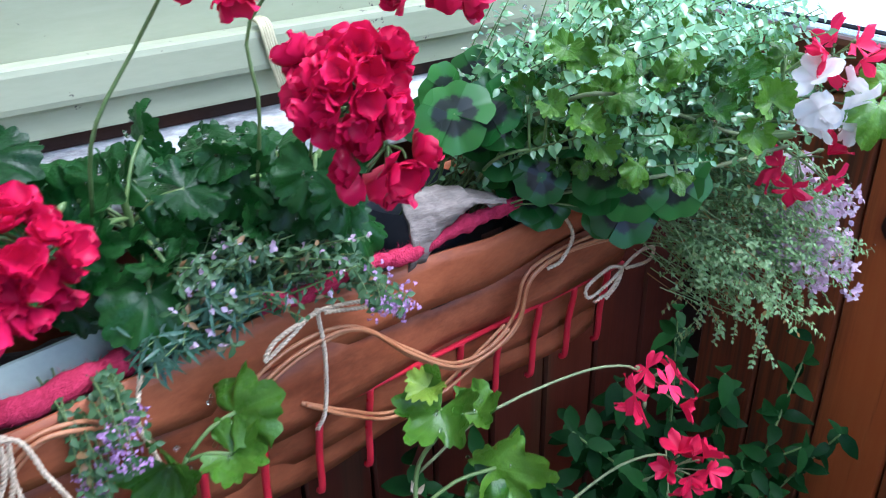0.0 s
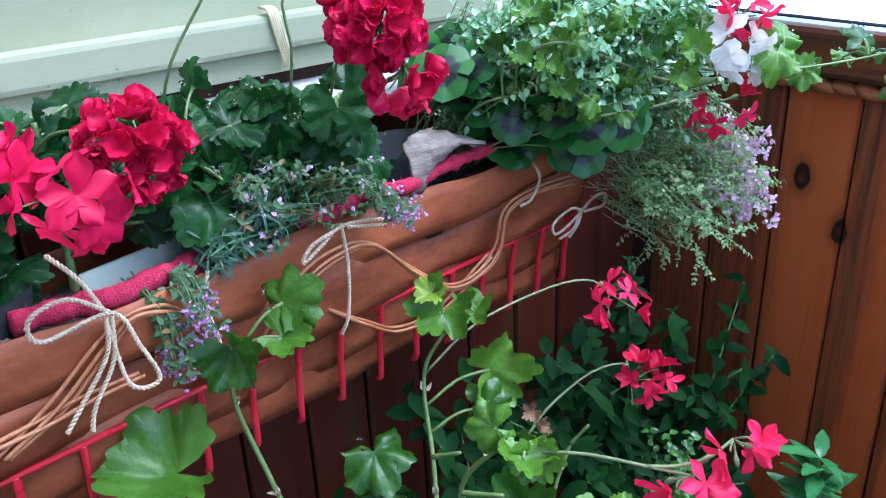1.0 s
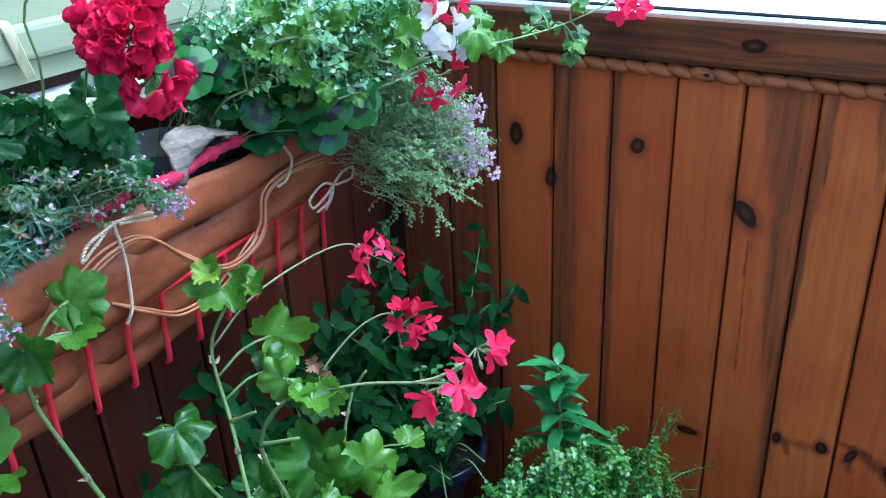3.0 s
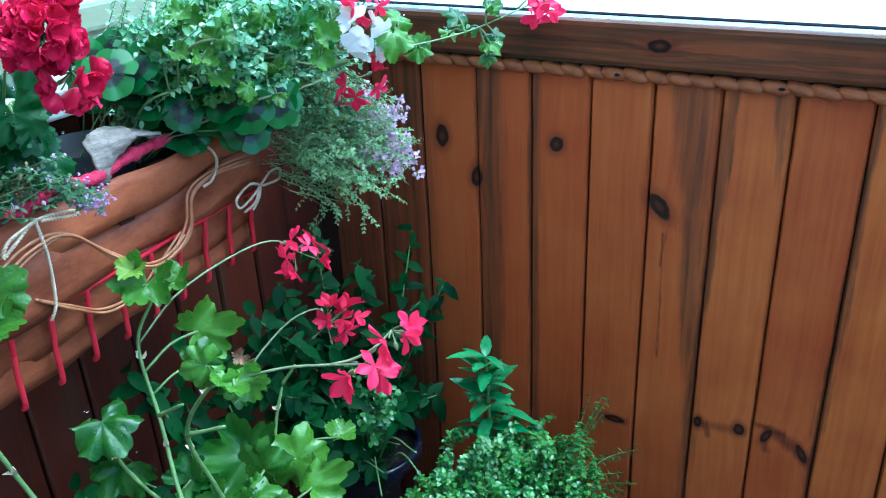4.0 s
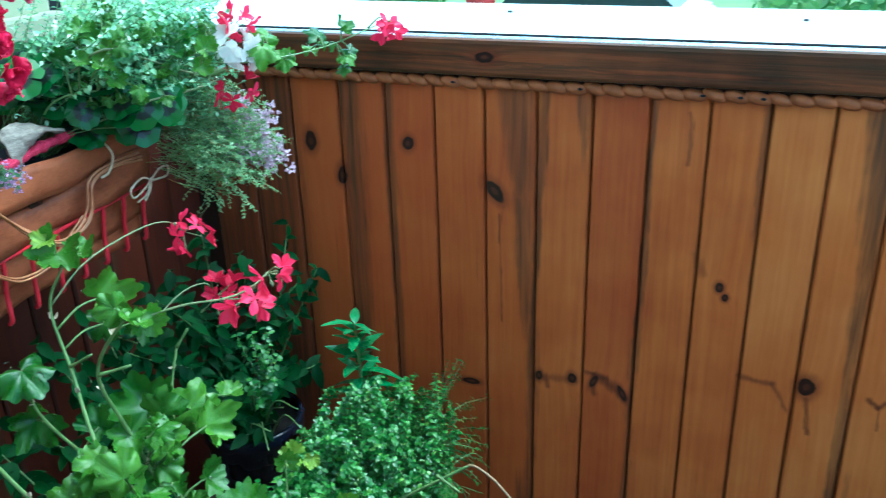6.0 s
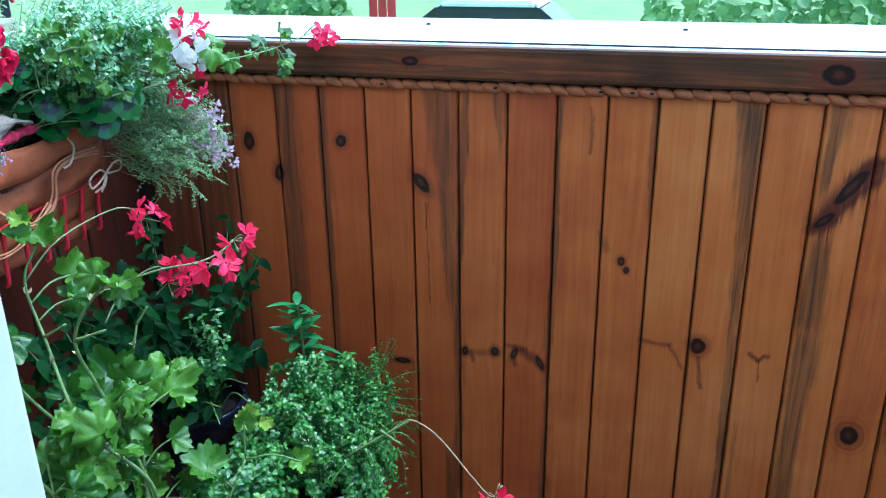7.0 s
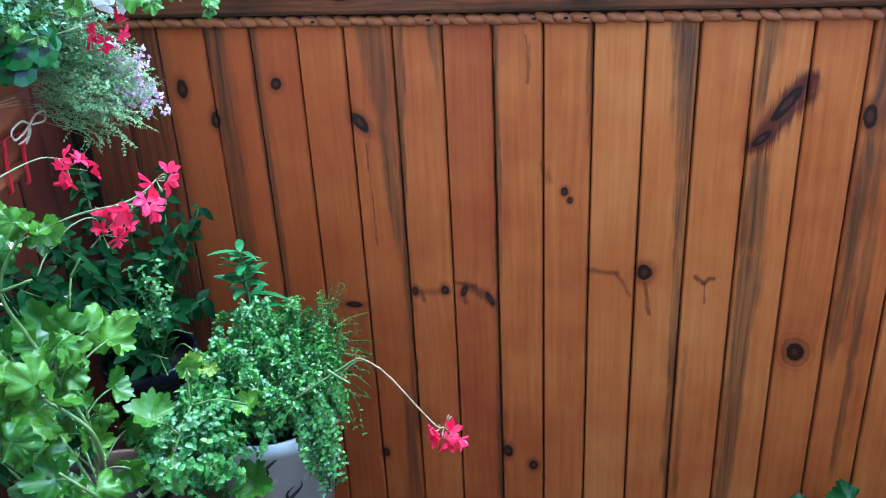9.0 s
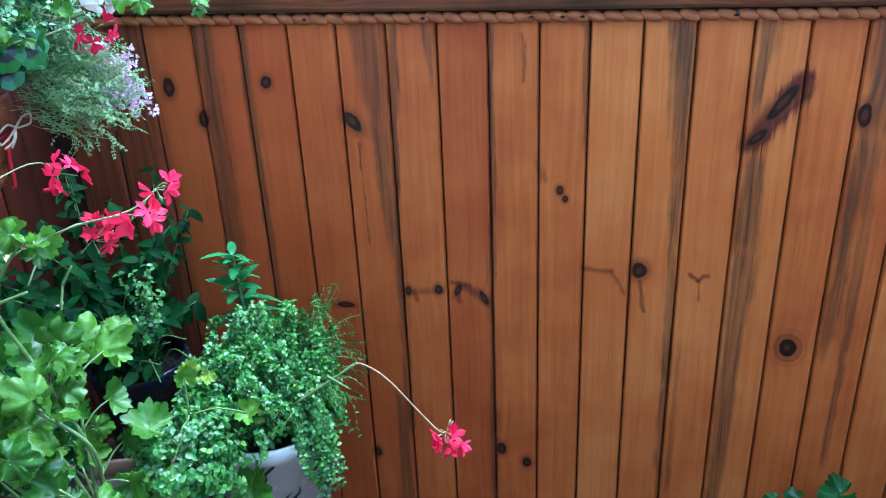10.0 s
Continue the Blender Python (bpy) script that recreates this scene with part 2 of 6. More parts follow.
KNOTS = [(0.688, 0.920, 0.011, 0.030, 0.62), (0.655, 0.861, 0.010, 0.015, 0.8), (-0.191, 0.950, 0.010, 0.012, 0.1), (-0.037, 0.880, 0.013, 0.018, -0.5), (0.479, 0.606, 0.013, 0.016, 0), (0.752, 0.460, 0.015, 0.018, 0), (0.333, 0.757, 0.006, 0.008, 0),
         (0.343, 0.741, 0.005, 0.006, 0), (0.222, 0.175, 0.010, 0.015, 0), (0.275, 0.145, 0.010, 0.012, 0), (0.045, 0.541, 0.006, 0.010, 0),
         (0.105, 0.547, 0.008, 0.010, 0), (0.143, 0.547, 0.006, 0.012, 0.4), (0.193, 0.533, 0.006, 0.014, -0.4), (-0.084, 0.503, 0.017, 0.006, 0),
         (-0.381, 0.940, 0.011, 0.018, 0), (-0.322, 0.881, 0.010, 0.017, 0), (0.815, 0.900, 0.010, 0.02, 0), (-0.047, 0.141, 0.009, 0.012, 0)]
# first two wide bands mostly paint shade on corner boards; the others are streaks
STREAKS_AND_CORNER_SHADE = [(-0.56, -0.56, 0.0, 1.2, 0.075, 0.075, 0.92), (-0.466, -0.462, 0.0, 1.2, 0.068, 0.060, 0.95), (-0.440, -0.436, 0.0, 1.2, 0.020, 0.022, 0.9), (-0.297, -0.300, 1.2, 0.20, 0.026, 0.017, 0.9), (-0.225, -0.226, 1.2, 0.2, 0.013, 0.007, 0.8)]
STREAKS_MID = [(0.000, 0.011, 1.06, 0.88, 0.034, 0.018, 0.85),
           (0.011, 0.018, 0.88, 0.638, 0.018, 0.011, 0.85), (0.047, 0.030, 1.06, 0.639, 0.011, 0.006, 0.85), (0.029, 0.031, 0.638, 0.20, 0.013, 0.009, 0.8), (0.012, 0.012, 0.0, 0.30, 0.020, 0.010, 0.7), (0.108, 0.113, 1.06, 0.95, 0.014, 0.005, 0.75),
           (0.216, 0.210, 1.06, 0.646, 0.006, 0.007, 0.85), (0.211, 0.206, 0.646, 0.0, 0.008, 0.006, 0.8), (0.374, 0.373, 1.06, 0.86, 0.007, 0.003, 0.75)]
STREAKS_WARM = [(0.526, 0.531, 1.06, 0.80, 0.025, 0.010, 0.95), (0.532, 0.544, 0.80, 0.10, 0.010, 0.007, 0.85),
           (0.655, 0.647, 1.06, 0.918, 0.018, 0.011, 0.9), (0.653, 0.659, 0.83, 0.652, 0.019, 0.023, 0.9), (0.659, 0.653, 0.652, 0.0, 0.023, 0.017, 0.85), (0.819, 0.839, 1.06, 0.862, 0.018, 0.020, 0.9), (0.824, 0.816, 0.862, 0.45, 0.018, 0.010, 0.85),
           (0.845, 0.850, 0.86, 0.2, 0.008, 0.008, 0.7), (0.560, 0.560, 0.1, 0.45, 0.007, 0.004, 0.5)]
MARKS = [(0.650, 0.858, 0.712, 0.946, 0.015, 1.15), (0.642, 0.846, 0.668, 0.866, 0.009, 1.3), (0.686, 0.930, 0.720, 0.962, 0.007, 1.2), (0.664, 0.862, 0.720, 0.930, 0.005, 1.0), (0.049, 0.548, 0.060, 0.520, 0.003, 0.7), (0.142, 0.560, 0.148, 0.522, 0.004, 0.8), (0.150, 0.560, 0.200, 0.520, 0.005, 0.7), (0.039, 0.536, 0.107, 0.544, 0.005, 0.55), (0.124, 0.563, 0.165, 0.558, 0.0035, 0.7), (0.165, 0.558, 0.202, 0.525, 0.005, 0.7), (0.378, 0.606, 0.429, 0.601, 0.0035, 0.7), (0.429, 0.601, 0.456, 0.555, 0.0025, 0.6), (0.48, 0.585, 0.491, 0.52, 0.0022, 0.8), (0.570, 0.602, 0.584, 0.588, 0.003, 0.9), (0.584, 0.588, 0.598, 0.599, 0.003, 0.9), (0.585, 0.588, 0.589, 0.548, 0.0018, 0.7), (0.294, 0.809, 0.307, 0.777, 0.0045, 0.5), (-0.03, 0.839, -0.026, 0.637, 0.0013, 0.8), (0.266, 1.033, 0.271, 0.954, 0.0016, 0.7), (-0.02, 0.853, -0.033, 0.787, 0.0016, 0.6)]
M_BOARD = stained_pine("stained_pine_boards", 0, KNOTS, STREAKS_AND_CORNER_SHADE + STREAKS_MID + STREAKS_WARM, rough=0.42, spec=0.34, marks=MARKS, ringed=[(0.752, 0.460, 0.015, 0.018)])
# same pine, redder, with the shade below the basket put into its colour
M_BOARD_W_SHADED = stained_pine("shaded_pine_side_boards", 1, [(0.12, 0.55, 0.012, 0.016, 0), (0.33, 0.35, 0.012, 0.014, 0)], [(0.02, 0.02, 0.1, 1.2, 0.02, 0.02, 0.8), (0.30, 0.30, 0.1, 1.2, 0.015, 0.015, 0.7), (0.58, 0.58, 0.1, 1.2, 0.02, 0.02, 0.8)],
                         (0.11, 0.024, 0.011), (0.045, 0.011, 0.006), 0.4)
# bands at 1.131 and 1.072 darken the rail's top and bottom edges
M_RAIL = stained_pine("dark_stained_rail", 2, [(1.103, 0.638, 0.016, 0.024, 0), (1.105, -0.044, 0.009, 0.016, 0)], [(1.131, 1.130, -2.0, 3.0, 0.018, 0.022, 0.97), (1.118, 1.112, 0.25, 0.95, 0.012, 0.010, 0.92), (1.100, 1.096, -0.25, 0.15, 0.004, 0.003, 0.85), (1.085, 1.088, -0.1, 0.6, 0.003, 0.003, 0.8), (1.072, 1.072, -2.0, 3.0, 0.013, 0.013, 0.97), (1.105, 1.100, 0.10, 0.70, 0.008, 0.006, 0.75), (1.09, 1.095, 0.70, 2.0, 0.012, 0.012, 0.7), (1.106, 1.100, 0.34, 0.60, 0.013, 0.014, 0.95), (1.112, 1.112, 0.60, 0.85, 0.016, 0.016, 0.95), (1.088, 1.090, -0.5, 0.10, 0.004, 0.005, 0.8)],
                      (0.26, 0.074, 0.025), (0.014, 0.007, 0.006), 0.4, 0.16)
M_CORD = plain("stained_cord", (0.24, 0.070, 0.022), (0.50, 0.165, 0.055), 0.6, 60.0, 0.5, fine=500.0)
M_GAP = plain("dark_gap", (0.022, 0.009, 0.005), (0.05, 0.019, 0.010), 0.9)
M_WHITE = plain("wet_white_paint", (0.70, 0.73, 0.75), (0.86, 0.87, 0.87), 0.25, 9.0, 0.1)
M_JAMB = plain("white_door_paint", (0.50, 0.53, 0.55), (0.60, 0.62, 0.63), 0.35, 6.0, 0.06)
M_CREAM = plain("cream_green_paint", (0.34, 0.36, 0.23), (0.45, 0.46, 0.31), 0.45, 8.0, 0.1, stretch=(1, 0.2, 1), spec=0.25, chips=0.02)
M_SILL = plain("flaking_white_sill", (0.16, 0.15, 0.15), (0.80, 0.80, 0.78), 0.55, 38.0, 0.6, stretch=(1, 0.6, 1))
# pale, so the unseen walls bounce light onto the boards
M_PLASTER = plain("white_house_plaster", (0.58, 0.57, 0.55), (0.70, 0.69, 0.67), 0.85, 12.0, 0.4)
# dark brown chosen so that unseen walls return little light
M_TIMBER = plain("brown_timber_wall", (0.05, 0.024, 0.013), (0.11, 0.055, 0.028), 0.6, 9.0, 0.3, stretch=(6, 6, 0.4))
# very dark, so the unseen floors bounce little light upward
M_FLOOR = plain("balcony_floor", (0.014, 0.010, 0.008), (0.036, 0.024, 0.017), 0.75, 8.0, 0.3)
M_SLAT = plain("woven_veneer", (0.15, 0.038, 0.016), (0.41, 0.122, 0.048), 0.46, 30.0, 0.25, stretch=(0.5, 0.5, 1.3), fine=190.0, by_object=0.2, spec=0.3)
# veneer darkened to put the basket's inner shade into the gaps
M_STAKE = plain("veneer_stake", (0.020, 0.008, 0.005), (0.07, 0.024, 0.011), 0.5, 20.0, 0.3, stretch=(1, 1, 0.2))
M_CANE = plain("peeled_cane", (0.32, 0.105, 0.04), (0.56, 0.26, 0.12), 0.4, 30.0, 0.3)
M_TWINE = plain("jute_twine", (0.52, 0.39, 0.26), (0.82, 0.66, 0.46), 0.85, 90.0, 0.6, fine=700.0)
M_FELT = plain("pink_felt", (0.32, 0.012, 0.045), (0.62, 0.05, 0.12), 0.95, 120.0, 1.0, fine=600.0, spec=0.2)
M_RED = plain("red_enamel_wire", (0.52, 0.010, 0.03), (0.68, 0.025, 0.05), 0.35, 40.0, 0.05)
M_SOIL = plain("wet_potting_soil", (0.008, 0.006, 0.005), (0.03, 0.021, 0.015), 0.85, 70.0, 1.0)
M_GREYBOX = plain("pale_plastic_liner", (0.20, 0.25, 0.22), (0.29, 0.34, 0.30), 0.4, 12.0, 0.05)
M_BLACK = plain("black_plastic", (0.006, 0.007, 0.010), (0.012, 0.013, 0.018), 0.6, 20.0, 0.05, spec=0.2)
M_BARK = plain("weathered_grey_bark", (0.08, 0.058, 0.045), (0.37, 0.31, 0.26), 0.8, 70.0, 0.7, stretch=(1.5, 0.35, 2.0), fine=260.0)
M_BLUE = plain("dark_blue_plastic", (0.008, 0.012, 0.030), (0.014, 0.022, 0.050), 0.3, 14.0, 0.05)
M_TERRA = plain("brown_plastic_pot", (0.05, 0.03, 0.022), (0.10, 0.06, 0.042), 0.5, 14.0, 0.1)
M_STEM = plain("green_stem", (0.10, 0.17, 0.045), (0.21, 0.29, 0.09), 0.45, 60.0, 0.3)
M_STALK = plain("flower_stalk", (0.08, 0.14, 0.035), (0.17, 0.24, 0.075), 0.5, 60.0, 0.4)
M_STALK_BROWN = plain("reddish_hairy_stalk", (0.16, 0.10, 0.045), (0.33, 0.20, 0.11), 0.6, 60.0, 0.6)
M_STALK_PALE = plain("pale_hairy_stalk", (0.13, 0.18, 0.07), (0.27, 0.29, 0.14), 0.6, 60.0, 0.6)
M_PEDICEL = plain("reddish_pedicel", (0.26, 0.10, 0.06), (0.34, 0.19, 0.10), 0.5, 60.0, 0.3)
M_NODE = plain("papery_bract", (0.42, 0.33, 0.22), (0.62, 0.50, 0.36), 0.8, 60.0, 0.3)
M_IVY = leafy("ivy_geranium_leaf", (0.018, 0.076, 0.006), (0.122, 0.250, 0.020), 0.34, 0.26, relief=1.0, film=0.10, spec=0.4, vein=(0.16, 0.34, 0.08))
M_IVY_PALE = leafy("yellowing_leaf", (0.16, 0.27, 0.02), (0.34, 0.44, 0.06), 0.35, 0.3, relief=0.8, spec=0.4)
M_DRY = plain("withered_leaf", (0.16, 0.08, 0.04), (0.42, 0.26, 0.14), 0.8, 60.0, 0.6)
M_ZONAL = leafy("dark_geranium_leaf", (0.005, 0.032, 0.005), (0.024, 0.090, 0.014), 0.38, 0.2, relief=0.9, vein=(0.03, 0.12, 0.03), spec=0.25, film=0.06)
M_CLOVER = leafy("clover_leaf", (0.014, 0.075, 0.013), (0.055, 0.175, 0.032), 0.32, 0.22, spec=0.3, relief=0.6, film=0.25, mark=((0.016, 0.010, 0.020), 0.006, 0.018))
M_FINE = leafy("grey_green_small_leaf", (0.09, 0.28, 0.085), (0.46, 0.73, 0.37), 0.12, 0.4, islands=True, spec=1.0, film=1.0)
M_THYME = leafy("thyme_leaf", (0.022, 0.094, 0.015), (0.125, 0.30, 0.052), 0.22, 0.3, islands=True, tips=(0.20, 0.36, 0.06))
M_WISPY = leafy("alyssum_leaf", (0.16, 0.30, 0.09), (0.42, 0.58, 0.27), 0.25, 0.4, islands=True, tips=(0.34, 0.16, 0.05))
M_WISPY_DARK = leafy("fine_olive_leaf", (0.030, 0.085, 0.025), (0.11, 0.20, 0.07), 0.4, 0.25, islands=True, tips=(0.25, 0.14, 0.05))
M_NEEDLE = leafy("narrow_blue_green_leaf", (0.028, 0.085, 0.045), (0.08, 0.17, 0.10), 0.3, 0.2, islands=True)
M_MINT = leafy("lance_leaf", (0.04, 0.17, 0.045), (0.09, 0.29, 0.09), 0.3, 0.3)
# dark green leaf, taken darker still for the shade below the basket
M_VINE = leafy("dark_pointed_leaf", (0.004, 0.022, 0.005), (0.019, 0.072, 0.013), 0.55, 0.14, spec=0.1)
M_ROSE = leafy("rose_red_petal", (0.50, 0.003, 0.050), (0.74, 0.009, 0.095), 0.5, 0.25, spec=0.2, film=0.12)
M_SCARLET = leafy("scarlet_petal", (0.62, 0.006, 0.055), (0.88, 0.028, 0.12), 0.45, 0.3, spec=0.25)
M_PALE = leafy("white_petal", (0.80, 0.74, 0.72), (0.90, 0.87, 0.84), 0.5, 0.3, spec=0.25)
M_LILAC = leafy("lilac_petal", (0.58, 0.34, 0.50), (0.84, 0.66, 0.77), 0.5, 0.3, islands=True)
M_DROP, _nt, _b = nodes_of("rain_drop")
_b.inputs["Roughness"].default_value, _b.inputs["IOR"].default_value, _b.inputs["Transmission Weight"].default_value = 0.0, 1.33, 1.0
M_VIOLET = leafy("violet_petal", (0.32, 0.14, 0.36), (0.58, 0.36, 0.60), 0.5, 0.3, islands=True)
M_HEDGE = leafy("hedge_leaf", (0.10, 0.22, 0.05), (0.26, 0.42, 0.12), 0.5, 0.3, islands=True)
M_CREAMDRY = plain("straw", (0.42, 0.36, 0.20), (0.72, 0.66, 0.42), 0.7, 90.0, 0.3, stretch=(3, 3, 0.3))
M_STEELTRIM = plain("zinc_strip", (0.50, 0.52, 0.54), (0.62, 0.64, 0.66), 0.3, 20.0, 0.1, metal=0.8)
M_LEDGE_GAP = plain("black_gap_strip", (0.006, 0.006, 0.007), (0.014, 0.013, 0.013), 0.9, 60.0, 0.1, spec=0.03)
M_INK = plain("black_pattern_glaze", (0.012, 0.012, 0.014), (0.03, 0.03, 0.032), 0.3)
M_CERAMIC = plain("white_glazed_ceramic", (0.74, 0.75, 0.76), (0.82, 0.83, 0.84), 0.2, 12.0, 0.04)
M_LAWN = plain("lawn_and_yard", (0.10, 0.16, 0.05), (0.20, 0.27, 0.09), 0.9, 0.8, 0.5, fine=8.0)
M_CARWHITE = plain("white_car_paint", (0.78, 0.79, 0.80), (0.84, 0.85, 0.86), 0.15, 3.0, 0.0)
M_CARGLASS = plain("tinted_car_glass", (0.02, 0.025, 0.03), (0.04, 0.045, 0.05), 0.08, 3.0, 0.0)
M_RUBBER = plain("tyre_rubber", (0.012, 0.012, 0.012), (0.025, 0.025, 0.025), 0.8)
M_GATE = plain("red_painted_board", (0.40, 0.03, 0.03), (0.55, 0.06, 0.05), 0.5)

# ---- mesh helpers ----


def mesh_of(name, verts, faces, material, flat=False):
    me = bpy.data.meshes.new(name)
    me.from_pydata([tuple(v) for v in verts], [], faces)
    me.materials.append(material)
    if not flat:
        me.polygons.foreach_set("use_smooth", [True] * len(me.polygons))
    me.update()
    return me


def link(name, me, parent=None, m=None, label="", kind=""):
    ob = new(name, me)
    if parent is not None:
        ob.parent = parent
        # a parent's own pose is undone, so that parts are given in world terms
        ob.matrix_parent_inverse = parent.matrix_basis.inverted()
    if m is not None:
        ob.matrix_basis = m
    return tagged(ob, label=label, kind=kind)


def thing(name, base, label, category, group="", kind=""):
    ob = new(name)
    ob.empty_display_size = 0.05
    ob.matrix_basis = Matrix.Translation(base)
    return tagged(ob, label, category, group, kind)


def box(x0, x1, y0, y1, z0, z1, bevel=0.004):
    bm = bmesh.new()
    bmesh.ops.create_cube(bm, size=1.0, matrix=Matrix.LocRotScale(((x0 + x1) / 2, (y0 + y1) / 2, (z0 + z1) / 2), None, (x1 - x0, y1 - y0, z1 - z0)))
    if bevel:
        bmesh.ops.bevel(bm, geom=bm.edges[:], offset=bevel, segments=2, affect="EDGES", profile=0.6)
    return bm


def from_bm(name, bm, material, flat=True):
    me = bpy.data.meshes.new(name)
    bm.to_mesh(me)
    bm.free()
    me.materials.append(material)
    if not flat:
        me.polygons.foreach_set("use_smooth", [True] * len(me.polygons))
    return me


def part(name, bm, material, parent, label=""):
    return link(name, from_bm(name, bm, material), parent, label=label)


def spline(points, n):
    """n + 1 places on a smooth line through the points."""
    p = np.array([points[0], *points, points[-1]], float)
    p[0], p[-1] = 2 * p[1] - p[2], 2 * p[-2] - p[-3]
    out = []
    for u in np.linspace(0, len(points) - 1 - 1e-9, n + 1):
        i, f = int(u), u - int(u)
        a, b, c, d = p[i : i + 4]
        out.append(0.5 * (2 * b + (c - a) * f + (2 * a - 5 * b + 4 * c - d) * f * f + (3 * b - a - 3 * c + d) * f**3))
    return np.array(out)


def tube(path, radius, sides=6):
    """Vertices and faces of a tube along a path; radius: one, or one at each place."""
    path = np.asarray(path, float)
    n = len(path)
    radius = np.broadcast_to(np.asarray(radius, float), (n,))
    tang = np.gradient(path, axis=0)
    tang /= np.linalg.norm(tang, axis=1)[:, None] + 1e-12
    u = np.cross(tang[0], (0.3, 0.2, 0.93) if abs(tang[0][2]) < 0.9 else (1, 0, 0))
    verts, faces = [], []
    for i in range(n):
        u = u - tang[i] * (u @ tang[i])
        u /= np.linalg.norm(u) + 1e-12
        v = np.cross(tang[i], u)
        for k in range(sides):
            a = 2 * math.pi * k / sides
            verts.append(path[i] + radius[i] * (math.cos(a) * u + math.sin(a) * v))
    for i in range(n - 1):
        for k in range(sides):
            a, b = i * sides + k, i * sides + (k + 1) % sides
            faces.append((a, b, b + sides, a + sides))
    faces.append(tuple(range(sides - 1, -1, -1)))
    faces.append(tuple(range((n - 1) * sides, n * sides)))
    return verts, faces


class Soup:
    """Many small pieces joined into one mesh."""

    def __init__(self):
        self.v, self.f = [], []

    def add(self, verts, faces, m=None):
        base = len(self.v)
        if m is not None:
            a = np.array(m)
            verts = np.asarray(verts, float) @ a[:3, :3].T + a[:3, 3]
        self.v.extend(map(tuple, verts))
        self.f.extend(tuple(i + base for i in face) for face in faces)
        return self

    def mesh(self, name, material, flat=False):
        return mesh_of(name, self.v, self.f, material, flat)


def twisted(path, strand, pitch, sides=6, apart=0.75):
    """A cord of two strands laid round one another."""
    path = np.asarray(path, float)
    steps = np.r_[0, np.cumsum(np.linalg.norm(np.diff(path, axis=0), axis=1))]
    tang = np.gradient(path, axis=0)
    tang /= np.linalg.norm(tang, axis=1)[:, None]
    u = np.cross(tang, (0.31, 0.17, 0.93))
    u /= np.linalg.norm(u, axis=1)[:, None]
    w = np.cross(tang, u)
    s = Soup()
    for phase in (0, math.pi):
        a = 2 * math.pi * steps / pitch + phase
        s.add(*tube(path + apart * strand * (np.cos(a)[:, None] * u + np.sin(a)[:, None] * w), strand, sides))
    return s


def aim(place, normal, tip=(0, 0, -1), scale=1.0):
    """A pose whose z looks along the normal and whose y leans to the tip."""
    z = Vector(normal).normalized()
    y = Vector(tip) - z * Vector(tip).dot(z)
    if y.length < 1e-4:
        y = Vector((0.3, 1, 0.2)) - z * Vector((0.3, 1, 0.2)).dot(z)
    y.normalize()
    x = y.cross(z)
    m = Matrix((x, y, z)).transposed().to_4x4()
    return Matrix.Translation(place) @ m @ Matrix.Scale(scale, 4)


def jitter(rng, amount):
    return Vector((rng.uniform(-amount, amount), rng.uniform(-amount, amount), rng.uniform(-amount, amount)))


# ---- leaves and flowers, as shared meshes ----


def lobed_leaf(name, material, lobes, depth, teeth, cup, seed, radius=1.0):
    """A round leaf with lobes, held at the stalk in its middle; unit radius times radius."""
    rng = random.Random(seed)
    n = lobes * 12
    rim, verts = [], [(0, 0, 0)]
    phase = rng.uniform(0, 6)
    for ring, share in enumerate((0.25, 0.5, 0.76, 1.0)):
        for k in range(n):
            t = (k + 0.5) / n
            a = math.radians(-160 + 320 * t)
            lobe = abs(math.cos(math.pi * lobes * t - math.pi / 2))
            r = 1 - depth * (1 - lobe ** (0.7 if lobes > 5 else 1.1)) * share**2
            if ring == 3:
                r *= 1 + teeth * (2 * abs(math.sin(math.pi * k / 4)) - 1.3) + rng.uniform(-0.012, 0.012)
            r *= (0.86 + 0.14 * math.cos(a)) * share
            z = cup * share**2 * (1 + 0.35 * math.sin(3 * a + phase)) + (0.02 if lobes > 5 else 0.045) * share * (lobe - 0.5) + ((0.10 if lobes > 5 else 0.07) * math.sin(5 * a + 2 * phase) * share**2)
            z += (0.36 if lobes <= 5 else 0.22) * share * noise.noise(Vector((2.6 * r * math.sin(a), 2.6 * r * math.cos(a), 7.0 * seed)))
            if lobes <= 5:
                z += 0.025 * share**3 * math.sin(9 * a + 3 * phase) + (0.30 if seed % 2 else -0.12) * r * abs(math.sin(a))
            else:
                z += 0.06 * share**3 * math.sin(8 * a + 3 * phase)
            verts.append((radius * r * math.sin(a), radius * r * math.cos(a), radius * z))
    faces = [(0, 1 + k, 2 + k) for k in range(n - 1)]
    for ring in range(3):
        o = 1 + ring * n
        faces += [(o + k, o + n + k, o + n + k + 1, o + k + 1) for k in range(n - 1)]
    return mesh_of(name, verts, faces, material)


def blade(length, width, fold, curl, n=6, teeth=0.0):
    """Vertices and faces of a pointed leaf that grows from the origin along y."""
    verts, faces = [], []
    for i in range(n + 1):
        t = i / n
        w = width / 2 * (math.sin(math.pi * t**0.8) ** 0.75) * (1 + (teeth if i % 2 else -teeth)) if 0 < i < n else width * 0.03
        z = -curl * length * t * t
        verts += [(-w, length * t, z + fold * w), (0, length * t, z), (w, length * t, z + fold * w)]
    for i in range(n):
        o = 3 * i
        faces += [(o, o + 1, o + 4, o + 3), (o + 1, o + 2, o + 5, o + 4)]
    return verts, faces


